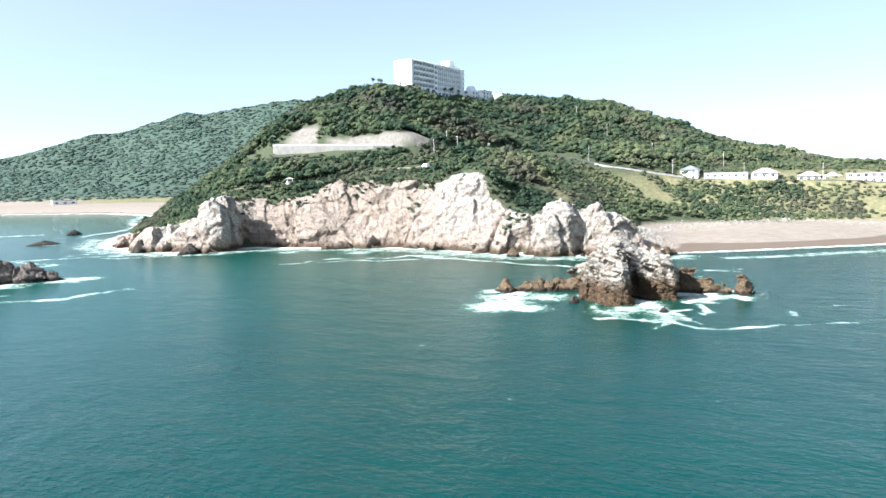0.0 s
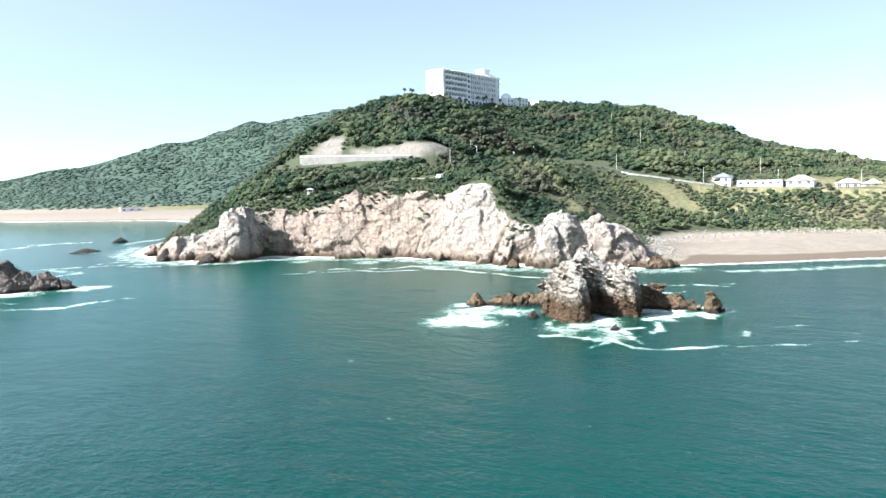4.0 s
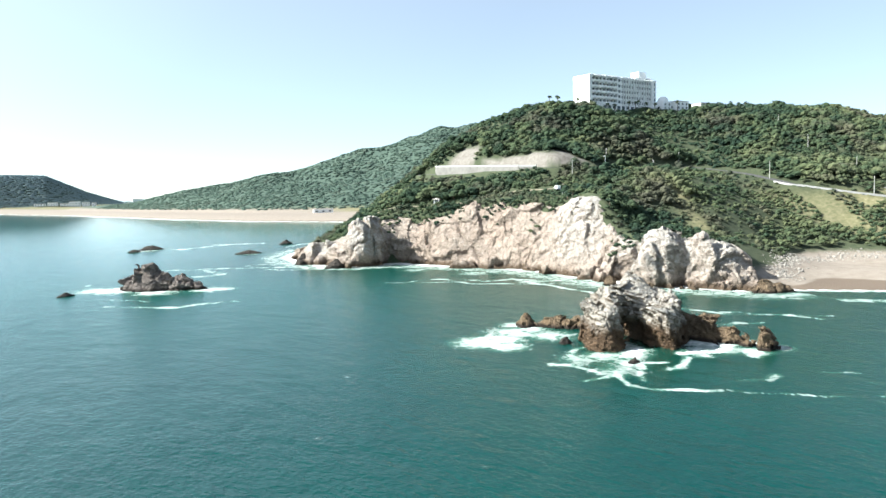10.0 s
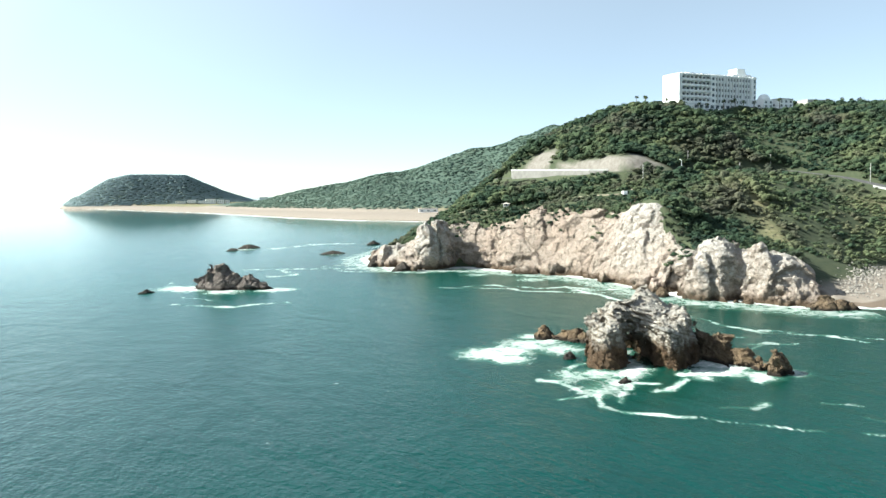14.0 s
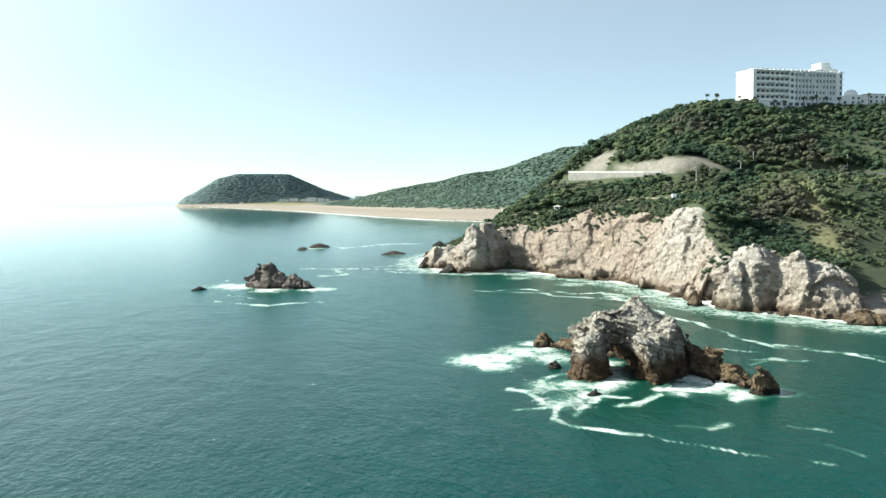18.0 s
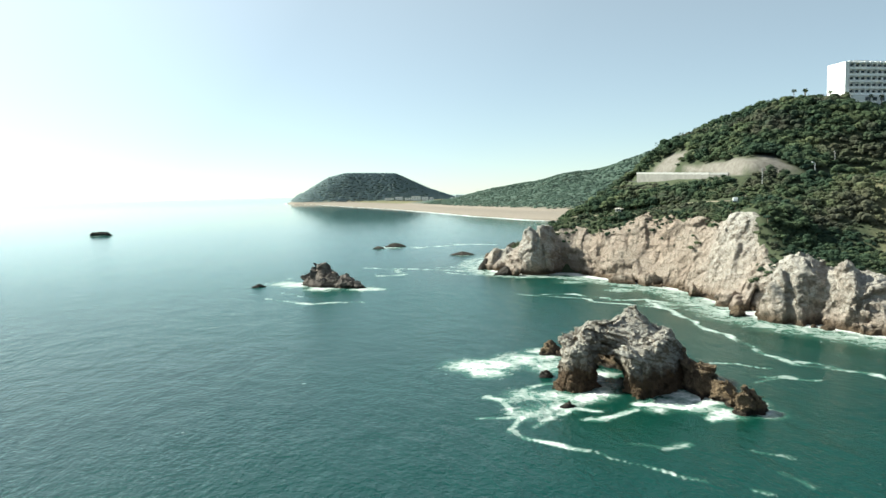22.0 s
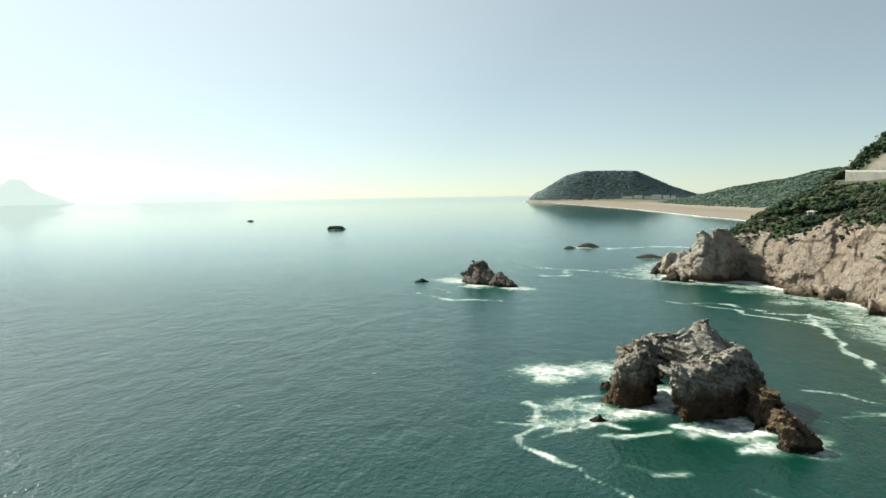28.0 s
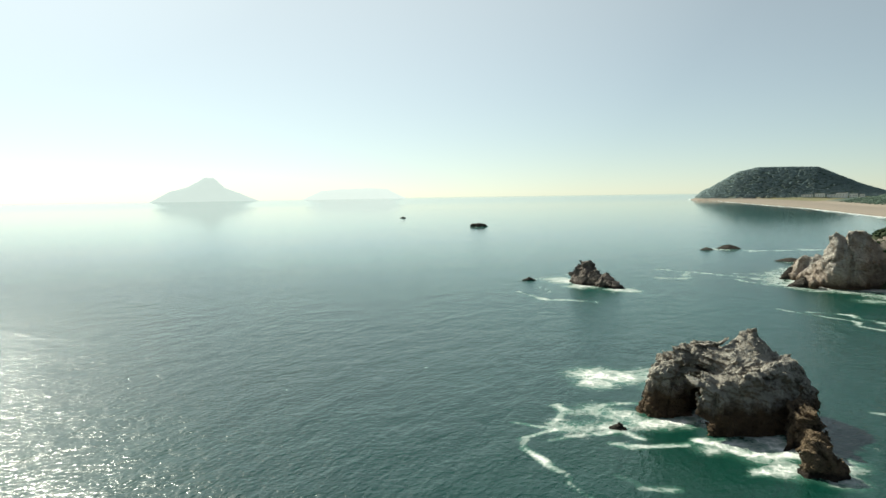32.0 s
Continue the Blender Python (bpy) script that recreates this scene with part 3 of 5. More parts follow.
def build_sea():
    xs = axis((-4700, -700, 100), (-700, -140, 14), (-140, -50, 4), (-50, -6, 1.4), (-6, 56, 0.65), (56, 122, 0.9), (122, 320, 4), (320, 700, 20), (700, 4700, 200))
    ys = axis((-3000, -200, 100), (-200, 60, 10), (60, 80, 1.2), (80, 172, 0.65), (172, 330, 1.1), (330, 530, 2.0), (530, 1100, 12), (1100, 4800, 60))
    X, Y = np.meshgrid(xs, ys, indexing="ij")
    R = np.hypot(X, Y - 40)
    Z = 19.0 * smooth(2500, 4700, R)
    d, s = coast_side(X, Y)
    rocky = smooth(9.4, 10.2, s) * smooth(23.8, 23.2, s)
    wx, wy = X + 1.3 * vnoise(X / 6, Y / 6, 0 * X, 3) + 0.5 * vnoise(X / 2, Y / 2, 0 * X, 6), Y + 1.3 * vnoise(X / 6, Y / 6, 0 * X + 7, 4) + 0.5 * vnoise(X / 2, Y / 2, 0 * X, 7)
    foam = np.zeros(X.shape)
    ragged = vnoise(X / 5, Y / 5, 0 * X, 52)
    for line, half, power in FOAM_LINES:
        pts = np.array(line)
        i0, i1 = np.searchsorted(xs, (pts[:, 0].min() - 4 * half - 3, pts[:, 0].max() + 4 * half + 3))
        j0, j1 = np.searchsorted(ys, (pts[:, 1].min() - 4 * half - 3, pts[:, 1].max() + 4 * half + 3))
        at = (slice(i0, i1), slice(j0, j1))
        foam[at] = np.maximum(foam[at], power * (0.85 + 0.5 * ragged[at]) * np.exp(-(line_distance(wx[at], wy[at], line) / (half * 0.9)) ** 2))
    for (fx, fy), reach, power in FOAM_SPOTS:
        foam = np.maximum(foam, power * np.exp(-((X - fx) ** 2 + (Y - fy) ** 2) / (reach * 0.80) ** 2))
    out = -d
    foam = np.maximum(foam, rocky * 0.78 * np.exp(-np.clip(out - 0.5, 0, None) / 4.5))
    foam = np.maximum(foam, rocky * 0.36 * np.exp(-((out - 8) / 8) ** 2))
    wide = np.where(Y > 500, 2.2, 1.0)
    swash = (1 - rocky) * wide ** 0.4 * (0.80 * np.exp(-((out - 1.5) / (3.2 * wide)) ** 2) + 0.42 * np.exp(-((out - 17 - 6 * vnoise(X / 40, Y / 40, 0 * X, 9)) / 3.5) ** 2))
    foam = np.maximum(foam, swash * smooth(0, 1, np.where(d < 4, 1, 0)))
    shallow = 0.75 * np.exp(-np.clip(out, 0, None) / 38) + 0.85 * np.exp(-((X - 28) ** 2 + (Y - 118) ** 2) / 26 ** 2) + 0.35 * np.exp(-((X - 85) ** 2 + (Y - 160) ** 2) / 70 ** 2) + 0.38 * np.exp(-((X - 60) ** 2 + (Y - 280) ** 2) / 190 ** 2)
    n, m = X.shape
    idx = np.arange(n * m).reshape(n, m)
    quads = np.stack([idx[:-1, :-1], idx[1:, :-1], idx[1:, 1:], idx[:-1, 1:]], -1).reshape(-1, 4)
    inland = (d > 60).ravel()
    quads = quads[~inland[quads].all(1)]
    me = raw_mesh("sea", np.stack([X, Y, Z], -1).reshape(-1, 3), quads, MAT_SEA)
    attribute(me, "foam", np.clip(foam * 1.15, 0, 1))
    attribute(me, "shallow", np.clip(shallow, 0, 1))
    # water colour paler northwards, away from the camera: distance haze painted in
    attribute(me, "far_pale", smooth(100, 320, 0.45 * X + 0.9 * Y))
    attribute(me, "waves", 0.04 + 0.96 / (1 + (np.clip(np.hypot(X, Y - 90) - 130, 0, None) / 200) ** 2))
    return tagged(new("sea", me), "teal open sea with small waves and drifting foam", "sea", kind="structure")


sea = build_sea()


# ---- rocks ----
def grid(lo, hi, h):
    ax = [np.arange(a, b + h, h) for a, b in zip(lo, hi)]
    return np.meshgrid(*ax, indexing="ij")


def column(X, Y, Z, foot, head, r0, r1, flat=1.0, turn=0.0):
    """A leaning, tapering pillar from foot to head; flat: how much deeper than wide."""
    t = np.clip((Z - foot[2]) / (head[2] - foot[2]), 0, 1)
    cx, cy = foot[0] + (head[0] - foot[0]) * t, foot[1] + (head[1] - foot[1]) * t
    c, s = math.cos(radians(turn)), math.sin(radians(turn))
    u, v = (X - cx) * c + (Y - cy) * s, -(X - cx) * s + (Y - cy) * c
    r = r0 + (r1 - r0) * t
    side = np.hypot(u, v / flat) - r
    return smin(np.maximum(side, Z - head[2]), np.maximum(side, Z - head[2]), 0.01)


def spine(X, Y, Z, a, b, r0, r1, top_a, top_b):
    """A wall of rock from a to b, thinner towards its top, which climbs from top_a to top_b."""
    dx, dy = b[0] - a[0], b[1] - a[1]
    t = np.clip(((X - a[0]) * dx + (Y - a[1]) * dy) / (dx * dx + dy * dy), 0, 1)
    top = top_a + (top_b - top_a) * t
    r = r0 + (r1 - r0) * np.clip(Z / top, 0, 1)
    side = np.hypot(X - a[0] - t * dx, Y - a[1] - t * dy) - r
    return -smin(-side, -(Z - top), 2.0)


def blob(X, Y, Z, c, r):
    q = np.sqrt(((X - c[0]) / r[0]) ** 2 + ((Y - c[1]) / r[1]) ** 2 + ((Z - c[2]) / r[2]) ** 2)
    return (q - 1) * min(r)


def facets(p, size, seed):
    """Broken blocks: each cell of the rock is cut by a plane of its own. p: (n, 3) places."""
    q = p / size
    cell = np.floor(q - 0.5)
    best = np.full(len(q), 9.0)
    value = np.zeros(len(q))
    for a in (0, 1):
        for b in (0, 1):
            for c in (0, 1):
                g = cell + (a, b, c)
                k = [lattice(g[:, 0], g[:, 1], g[:, 2], seed + i) for i in range(3)]
                w = [q[:, i] - g[:, i] - 0.5 - 0.36 * k[i] for i in range(3)]
                d = w[0] ** 2 + w[1] ** 2 + w[2] ** 2
                near = d < best
                best = np.where(near, d, best)
                plane = 0.55 * k[1] * w[0] + 0.55 * k[2] * w[1] + 0.45 * k[0] * w[2] + 0.30 * (k[0] + k[1] - k[2])
                value = np.where(near, plane, value)
    return value * size


def crags(F, X, Y, Z, size, seed, amount=1.0, dip=(0.3, -0.2), grades=(0.46, 0.30, 0.22), beds=0.10, flat=1.5, band=0.55):
    """Adds the relief of broken, bedded rock to the field F near its surface."""
    near = np.abs(F) < size * band
    x, y, z = X[near], Y[near], Z[near]
    bed = z + dip[0] * x + dip[1] * y
    wx, wy, wb = x + 0.35 * size * vnoise(x / size, y / size, z / size, seed), y + 0.35 * size * vnoise(x / size, y / size, z / size, seed + 1), bed * flat
    p = np.stack([wx, wy, wb], 1)
    relief = sum(w * facets(p, size * k, seed + o) for w, k, o in zip(grades, (1.0, 0.42, 0.19), (5, 15, 25)))
    relief = relief + beds * size * vnoise(wx / (size * 1.3), wy / (size * 1.3), bed / (size * 0.11), seed + 50)
    cut = np.abs(vnoise(x / (size * 1.5) + 4, y / (size * 1.5), z / (size * 3.2), seed + 40))
    relief = relief + 0.22 * size * smooth(0.09, 0.0, cut)
    out = F.copy()
    out[near] = F[near] + amount * relief
    return out


def main_piece(v, f):
    """Only the largest connected piece."""
    tag = np.arange(len(v))
    while True:
        low = tag[f].min(1)
        fresh = tag.copy()
        for k in range(f.shape[1]):
            np.minimum.at(fresh, f[:, k], low)
        fresh = fresh[fresh]
        if (fresh == tag).all():
            break
        tag = fresh
    kinds, count = np.unique(tag, return_counts=True)
    keep = tag == kinds[count.argmax()]
    number = np.cumsum(keep) - 1
    return v[keep], number[f[keep[f[:, 0]]]]


def rock_object(name, F, lo, h, mat, label, category="rock", group="", kind=""):
    v, f = surface(F, lo, h)
    v, f = main_piece(v, f)
    base = np.array([v[:, 0].mean(), v[:, 1].mean(), 0])
    ob = new(name, raw_mesh(name, v - base, f, mat, False))
    ob.location = base
    return tagged(ob, label, category, group, kind)


def arch_rock():
    lo, hi, h = (12, 117, -2), (52, 157, 15.5), 0.22
    X, Y, Z = grid(lo, hi, h)
    # the outer leg: a tall squarish pillar
    west = spine(X, Y, Z, (22.9, 136.6), (27.0, 141.2), 3.8, 2.5, 8.4, 9.6)
    # the inner mass: a buttress towards the sea, a broad back and the pointed top
    south = spine(X, Y, Z, (29.6, 129.0), (39.5, 132.5), 4.2, 3.0, 8.4, 9.0)
    back = smin(column(X, Y, Z, (39.0, 138.5, -2), (38.4, 138.5, 9.4), 6.6, 5.0, 1.05, 0), blob(X, Y, Z, (42.0, 135.5, 5.0), (4.6, 5.4, 4.6)), 1.5)
    roof = blob(X, Y, Z, (29.8, 139.2, 8.0), (8.0, 4.4, 3.0))
    peak = column(X, Y, Z, (35.4, 137.8, 6), (36.0, 139.8, 13.8), 8.0, 0.9, 0.9, 0)
    ribs = smin(spine(X, Y, Z, (34.0, 144.0), (35.8, 151.5), 3.4, 1.2, 8.0, 4.0), spine(X, Y, Z, (30.5, 144.5), (31.5, 149.0), 1.8, 0.8, 6.0, 3.0), 0.8)
    F = smin(smin(smin(west, south, 0.6), smin(back, roof, 1.2), 0.9), peak, 1.0)
    F = smin(F, ribs, 1.0)
    # the flanks lean in towards the top
    for nx, ny, off, lean in ((0.69, -0.72, -64.5, 0.42), (1, 0, 46.6, 0.30), (-1, 0, -18.2, 0.34), (0, -1, -123.6, 0.42)):
        F = -smin(-F, -((nx * X + ny * Y - off + lean * np.clip(Z, 0, 12)) * 0.9), 0.7)
    # the way through: a tall slot in front that opens wide behind
    ax, ay = math.cos(radians(66)), math.sin(radians(66))
    u, v = (X - 27.1) * ax + (Y - 130.4) * ay, -(X - 27.1) * ay + (Y - 130.4) * ax
    half = np.where(v > 0, 1.9 + 0.20 * np.clip(3 - u, 0, 9) + 0.46 * np.clip(u - 3.0, 0, 20), 2.1 + 0.20 * np.clip(3 - u, 0, 9) + 0.10 * np.clip(u - 3, 0, 20))
    tall = 5.0 + 1.5 * np.clip(4.0 - u, 0, 14)
    tunnel = (((v / half) ** 4 + (np.clip(Z + 1, 0, None) / (tall + 1)) ** 4) ** 0.25 - 1) * 1.8
    F = np.maximum(F, -tunnel)
    F = crags(F, X, Y, Z, 4.6, 33, 0.55, (0.35, -0.25), (0.42, 0.20, 0.10), 0.05, 1.0)
    F = crags(F, X, Y, Z, 2.0, 31, 0.75, (0.35, -0.25), (0.40, 0.38, 0.30), 0.12, 1.5)
    return rock_object("arch_rock", F, lo, h, MAT_ARCH, "bleached sea arch of craggy rock with a brown foot", "sea arch")


arch = arch_rock()


def sea_rock(name, centre, size, height, turn, mat, seed, label, h=None, sharp=1.0, group="", peaks=(), broken=0.8, taper=0.84):
    """A craggy rock out of the water: size is its length and depth, peaks are (along, across, height share, width)."""
    sx, sy = size
    h = h or max(0.22, min(0.8, sx / 45))
    lo, hi = (-sx * 0.72, -sy * 0.8, -1.6), (sx * 0.72, sy * 0.8, height * 1.35 + 0.6)
    X, Y, Z = grid(lo, hi, h)
    F = None
    for px, py, ph, pw in (peaks or [(0, 0, 1.0, 0.55), (0.24, 0.05, 0.7, 0.38), (-0.26, -0.06, 0.6, 0.36)]):
        c = (px * sx, py * sy)
        r = pw * sx
        t = np.clip(Z / (height * ph), -1, 1)
        d = np.hypot((X - c[0]), (Y - c[1]) * sx / sy) - r * (1 - np.clip(t, 0, 1) ** (1.2 / sharp) * taper) - 0.15 * r * np.clip(-t, 0, 1)
        q = np.maximum(d * sy / sx, Z - height * ph)
        F = q if F is None else smin(F, q, 0.08 * sx)
    ox, oy = seed * 13.7, seed * 7.1
    size0 = max(1.0, min(sx, height * 2.2) * 0.28)
    F = crags(F, X + ox, Y + oy, Z, size0 * 1.0, seed, broken, (0.3, -0.2), (0.40, 0.36, 0.30), 0.05, 1.2)
    F = np.where(np.minimum.reduce([X - lo[0], hi[0] - X, Y - lo[1], hi[1] - Y]) < h * 1.5, np.maximum(F, 0.2), F)
    v, f = main_piece(*surface(F, lo, h))
    ob = new(name, raw_mesh(name, v, f, mat, False))
    ob.matrix_world = pose(centre[0], centre[1], 0, 0, 0, turn)
    return tagged(ob, label, "rock", group)


TAIL = "rocks trailing from the arch"
sea_rock("rock_ridge", (42.5, 125.0), (15, 8.0), 5.2, -82, MAT_BROWN, 3, "jagged brown rock ridge running out from the sea arch", 0.25, 1.0, TAIL, [(-0.30, 0, 1.0, 0.24), (-0.14, 0.03, 0.84, 0.24), (0.02, -0.02, 0.70, 0.22), (0.17, 0.04, 0.58, 0.22), (0.33, 0, 0.42, 0.20)], 1.35, 0.6)
sea_rock("rock_stump", (42.6, 113.6), (5.2, 4.4), 4.0, 10, MAT_BROWN, 5, "upright brown rock stump standing in foam", 0.22, 0.6, TAIL, [(-0.12, 0, 1.05, 0.34), (0.08, 0.1, 0.92, 0.30), (0.24, -0.1, 0.60, 0.36)], 1.25, 0.42)
sea_rock("rock_ridge", (34.5, 154.0), (18, 8.5), 3.5, 118, MAT_BROWN, 8, "low brown rock ridge sloping down into surf", 0.28, 1.0, TAIL, [(-0.3, 0, 1.0, 0.30), (-0.08, 0, 0.9, 0.30), (0.14, 0, 0.7, 0.26), (0.33, 0, 0.45, 0.2)], 1.2)
sea_rock("sea_rock", (29.0, 164.0), (5.4, 4.2), 3.0, 30, MAT_BROWN, 9, "small brown rock at the end of a low ridge", 0.2, 1.0, TAIL)
sea_rock("sea_rock", (20.2, 144.6), (2.6, 2.2), 1.6, 0, MAT_BLACK, 12, "small dark wet rock beside the sea arch", 0.18, 1.0, TAIL)
sea_rock("sea_rock", (16.2, 125.2), (2.2, 1.8), 0.8, 0, MAT_BLACK, 14, "small dark rock just above the foam", 0.16, 1.0, TAIL)
sea_rock("islet", (-8.0, 301.0), (27, 12), 7.2, -42, MAT_GREY, 15, "grey craggy islet ringed by white surf", 0.32, 1.0, "", [(-0.16, 0, 1.12, 0.34), (-0.02, 0.04, 0.95, 0.28), (-0.32, 0, 0.62, 0.20), (0.26, 0, 0.74, 0.22), (0.38, 0, 0.45, 0.14)], 1.0)
OUT = "low rocks awash off the point"
sea_rock("sea_rock", (-36.5, 310.5), (5.0, 3.2), 1.3, 10, MAT_BLACK, 17, "low dark rock awash beside an islet", 0.25, 1.0, OUT)
sea_rock("sea_rock", (77.0, 415.0), (12, 6), 1.9, -15, MAT_BLACK, 19, "flat dark rock awash off the point", 0.4, 1.0, OUT)
sea_rock("sea_rock", (52.0, 497.0), (12, 7), 2.8, -10, MAT_BLACK, 21, "dark rock awash with a small peak", 0.4, 1.0, OUT)
sea_rock("sea_rock", (39.0, 486.0), (7, 5), 1.6, 0, MAT_BLACK, 22, "low dark rock awash beside another", 0.35, 1.0, OUT)
sea_rock("sea_rock", (125.0, 463.0), (8, 6), 2.6, 0, MAT_BLACK, 23, "dark rock off the northern shore", 0.4, 1.0, OUT)
sea_rock("sea_rock", (-196.0, 797.0), (22, 10), 4.2, -8, MAT_BLACK, 25, "flat-topped dark reef far out at sea", 0.6, 0.4, OUT, [(0, 0, 1.0, 0.3), (0.26, 0, 0.85, 0.2), (-0.26, 0, 0.9, 0.22)])
sea_rock("sea_rock", (-408.0, 1095.0), (9, 5), 2.2, 0, MAT_BLACK, 26, "tiny dark rock far out at sea", 0.5, 1.0, OUT)
FOOT = "boulders at the foot of the cliff"
sea_rock("boulder", (68.8, 311.0), (8.5, 6.0), 3.6, -10, MAT_BLACK, 28, "dark wet boulder at the foot of the cliff", 0.28, 0.8, FOOT)
sea_rock("boulder", (67.5, 337.0), (8, 7), 4.8, 20, MAT_BLACK, 29, "dark pointed boulder at the tip of the headland", 0.3, 1.1, FOOT)
sea_rock("boulder", (97.0, 190.5), (5.2, 4.0), 3.0, 30, MAT_BROWN, 33, "brown boulder at the waterline below the cliff", 0.25, 0.8, FOOT)
sea_rock("boulder", (113.5, 145.0), (13, 8), 4.6, -38, MAT_BROWN, 35, "brown craggy boulders ending the cliff at the beach", 0.35, 0.9, FOOT, [(-0.2, 0, 1.0, 0.3), (0.1, 0, 0.62, 0.24), (0.34, 0, 0.35, 0.18)])


def build_cliff():
    """The pink and white sea cliff with its buttresses, gullies and cave."""
    lo, hi, h = (62, 143, -3), (141, 380, 37), 0.6
    X, Y, Z = grid(lo, hi, h)
    x2, y2 = X[:, :, 0], Y[:, :, 0]
    top, d, s = land(x2, y2)
    wob = 3.0 * fbm(x2 / 17, y2 / 17, 0 * x2, 3, 41)
    gap = 3.5 * np.exp(-((s - 20.2) / 0.35) ** 2)
    d2 = d + wob - gap
    D, T = d2[:, :, None], top[:, :, None]
    # a steep face: the height that the rock reaches this far in from the water
    face = T * (1 - np.exp(-np.clip(D + 1.0, 0, None) / 3.0)) - 12 * smooth(0.8, -3.5, D)
    face = face - 1.0 * smooth(7, 10, D) - 4.5 * smooth(12, 16, D)
    F = np.minimum((Z - face) * 0.55, 12)
    nose = blob(X, Y, Z, (85, 310, 5), (9.8, 9.0, 14.5))
    stack1 = blob(X, Y, Z, (106.5, 180.5, 3), (9.4, 9.4, 13.6))
    stack2 = blob(X, Y, Z, (115.5, 163.5, 2), (8.0, 9.5, 12.5))
    crest = blob(X, Y, Z, (120, 219, 16), (7.0, 12.0, 12.5))
    tip = blob(X, Y, Z, (76, 336, 0), (9, 14, 8.5))
    # ledges of fallen and wave-cut rock along the foot
    apron = (np.hypot(np.clip(np.abs(D - 1.0) - 3.0, 0, None), Z - 0.2 - 1.0 * vnoise(x2 / 6, y2 / 6, 0 * x2, 45)[:, :, None]) - 1.1) * 0.7
    for b in (nose, stack1, stack2, crest, tip):
        F = smin(F, b, 2.0)
    F = smin(F, np.maximum(apron, np.where((s > 13.5) & (s < 22.0), -9.0, 9.0)[:, :, None]), 0.8)
    cave = blob(X, Y, Z, (95.0, 301.5, 2), (3.3, 6.5, 13.5))
    F = np.maximum(F, -cave)
    cleft = blob(X, Y, Z, (100.5, 191.5, 3), (5.0, 2.4, 8.0))
    F = np.maximum(F, -cleft)
    F = np.maximum(F, -blob(X, Y, Z, (106.0, 170.5, 2), (6.0, 1.9, 8.5)))
    sway = 1.6 * vnoise(x2 / 5, y2 / 5, 0 * x2, 47)[:, :, None]
    # the slanting cleft down the middle of the face, and smaller gullies beside it
    for gy, lean, wide, deep in ((260.5, 1.05, 1.5, 9.0), (243, -0.5, 0.8, 6.0), (286, 0.35, 0.9, 6.5), (228, 0.3, 0.9, 6.0), (203, -0.25, 1.6, 7.0)):
        off = np.abs(Y - gy - lean * Z - sway) / wide
        F = F + np.clip(1 - off, 0, 1) * 1.9 * smooth(deep + 4, deep - 2, D)
    bare = F
    F = crags(F, X, Y, Z, 15.0, 63, 0.62, (0.75, 0.45), (0.40, 0.20, 0.06), 0.02, 0.75, 0.28)
    F = crags(F, X, Y, Z, 5.2, 61, 0.62, (0.55, 0.25), (0.34, 0.34, 0.30), 0.06, 1.1)
    # the brow wears down to a smooth shoulder
    F = bare + (F - bare) * (1 - 0.6 * smooth(5, 9, D - 3 * np.exp(-((Y - 219) / 12) ** 2)))
    inland = np.clip(D - 18, 0, 40)
    F = np.maximum(F, np.where(Z < T - 6, 0.3 * (inland - 2), -1))
    F = np.where(np.minimum.reduce([X - lo[0], hi[0] - X, Y - lo[1], hi[1] - Y, Z - lo[2]]) < h * 1.5, np.maximum(F, 0.2), F)
    v, f = main_piece(*surface(F, lo, h))
    me = raw_mesh("sea_cliff", v, f, MAT_CLIFF, False)
    pale = np.zeros(len(v))
    for bx, by, br in ((119, 218, 13), (107, 181, 16), (116, 164, 10), (82, 308, 12), (74, 330, 8)):
        pale = np.maximum(pale, np.exp(-((v[:, 0] - bx) ** 2 + (v[:, 1] - by) ** 2) / br ** 2))
    attribute(me, "bleach", pale * smooth(1, 7, v[:, 2]))
    return tagged(new("sea_cliff", me), "pale pinkish sea cliff with fissures and a cave", "cliff", kind="structure")


cliff = build_cliff()


# ---- woods ----
def ball(seed, rings=4, around=7):
    """A small lumpy ball as vertices and triangles."""
    rng = np.random.default_rng(seed)
    v, f = [(0, 0, 1)], []
    for i in range(1, rings):
        a = math.pi * i / rings
        for j in range(around):
            b = 2 * math.pi * (j + 0.5 * (i % 2)) / around
            v.append((math.sin(a) * math.cos(b), math.sin(a) * math.sin(b), math.cos(a)))
    v.append((0, 0, -1))
    v = np.array(v) * (1 + rng.uniform(-0.18, 0.18, (len(v), 1)))
    n = len(v)
    for j in range(around):
        k = (j + 1) % around
        f.append((0, 1 + j, 1 + k))
        for i in range(rings - 2):
            p, q = 1 + i * around, 1 + (i + 1) * around
            f += [(p + j, q + j, q + k), (p + j, q + k, p + k)]
        f.append((n - 1, 1 + (rings - 2) * around + k, 1 + (rings - 2) * around + j))
    return v, np.array(f)


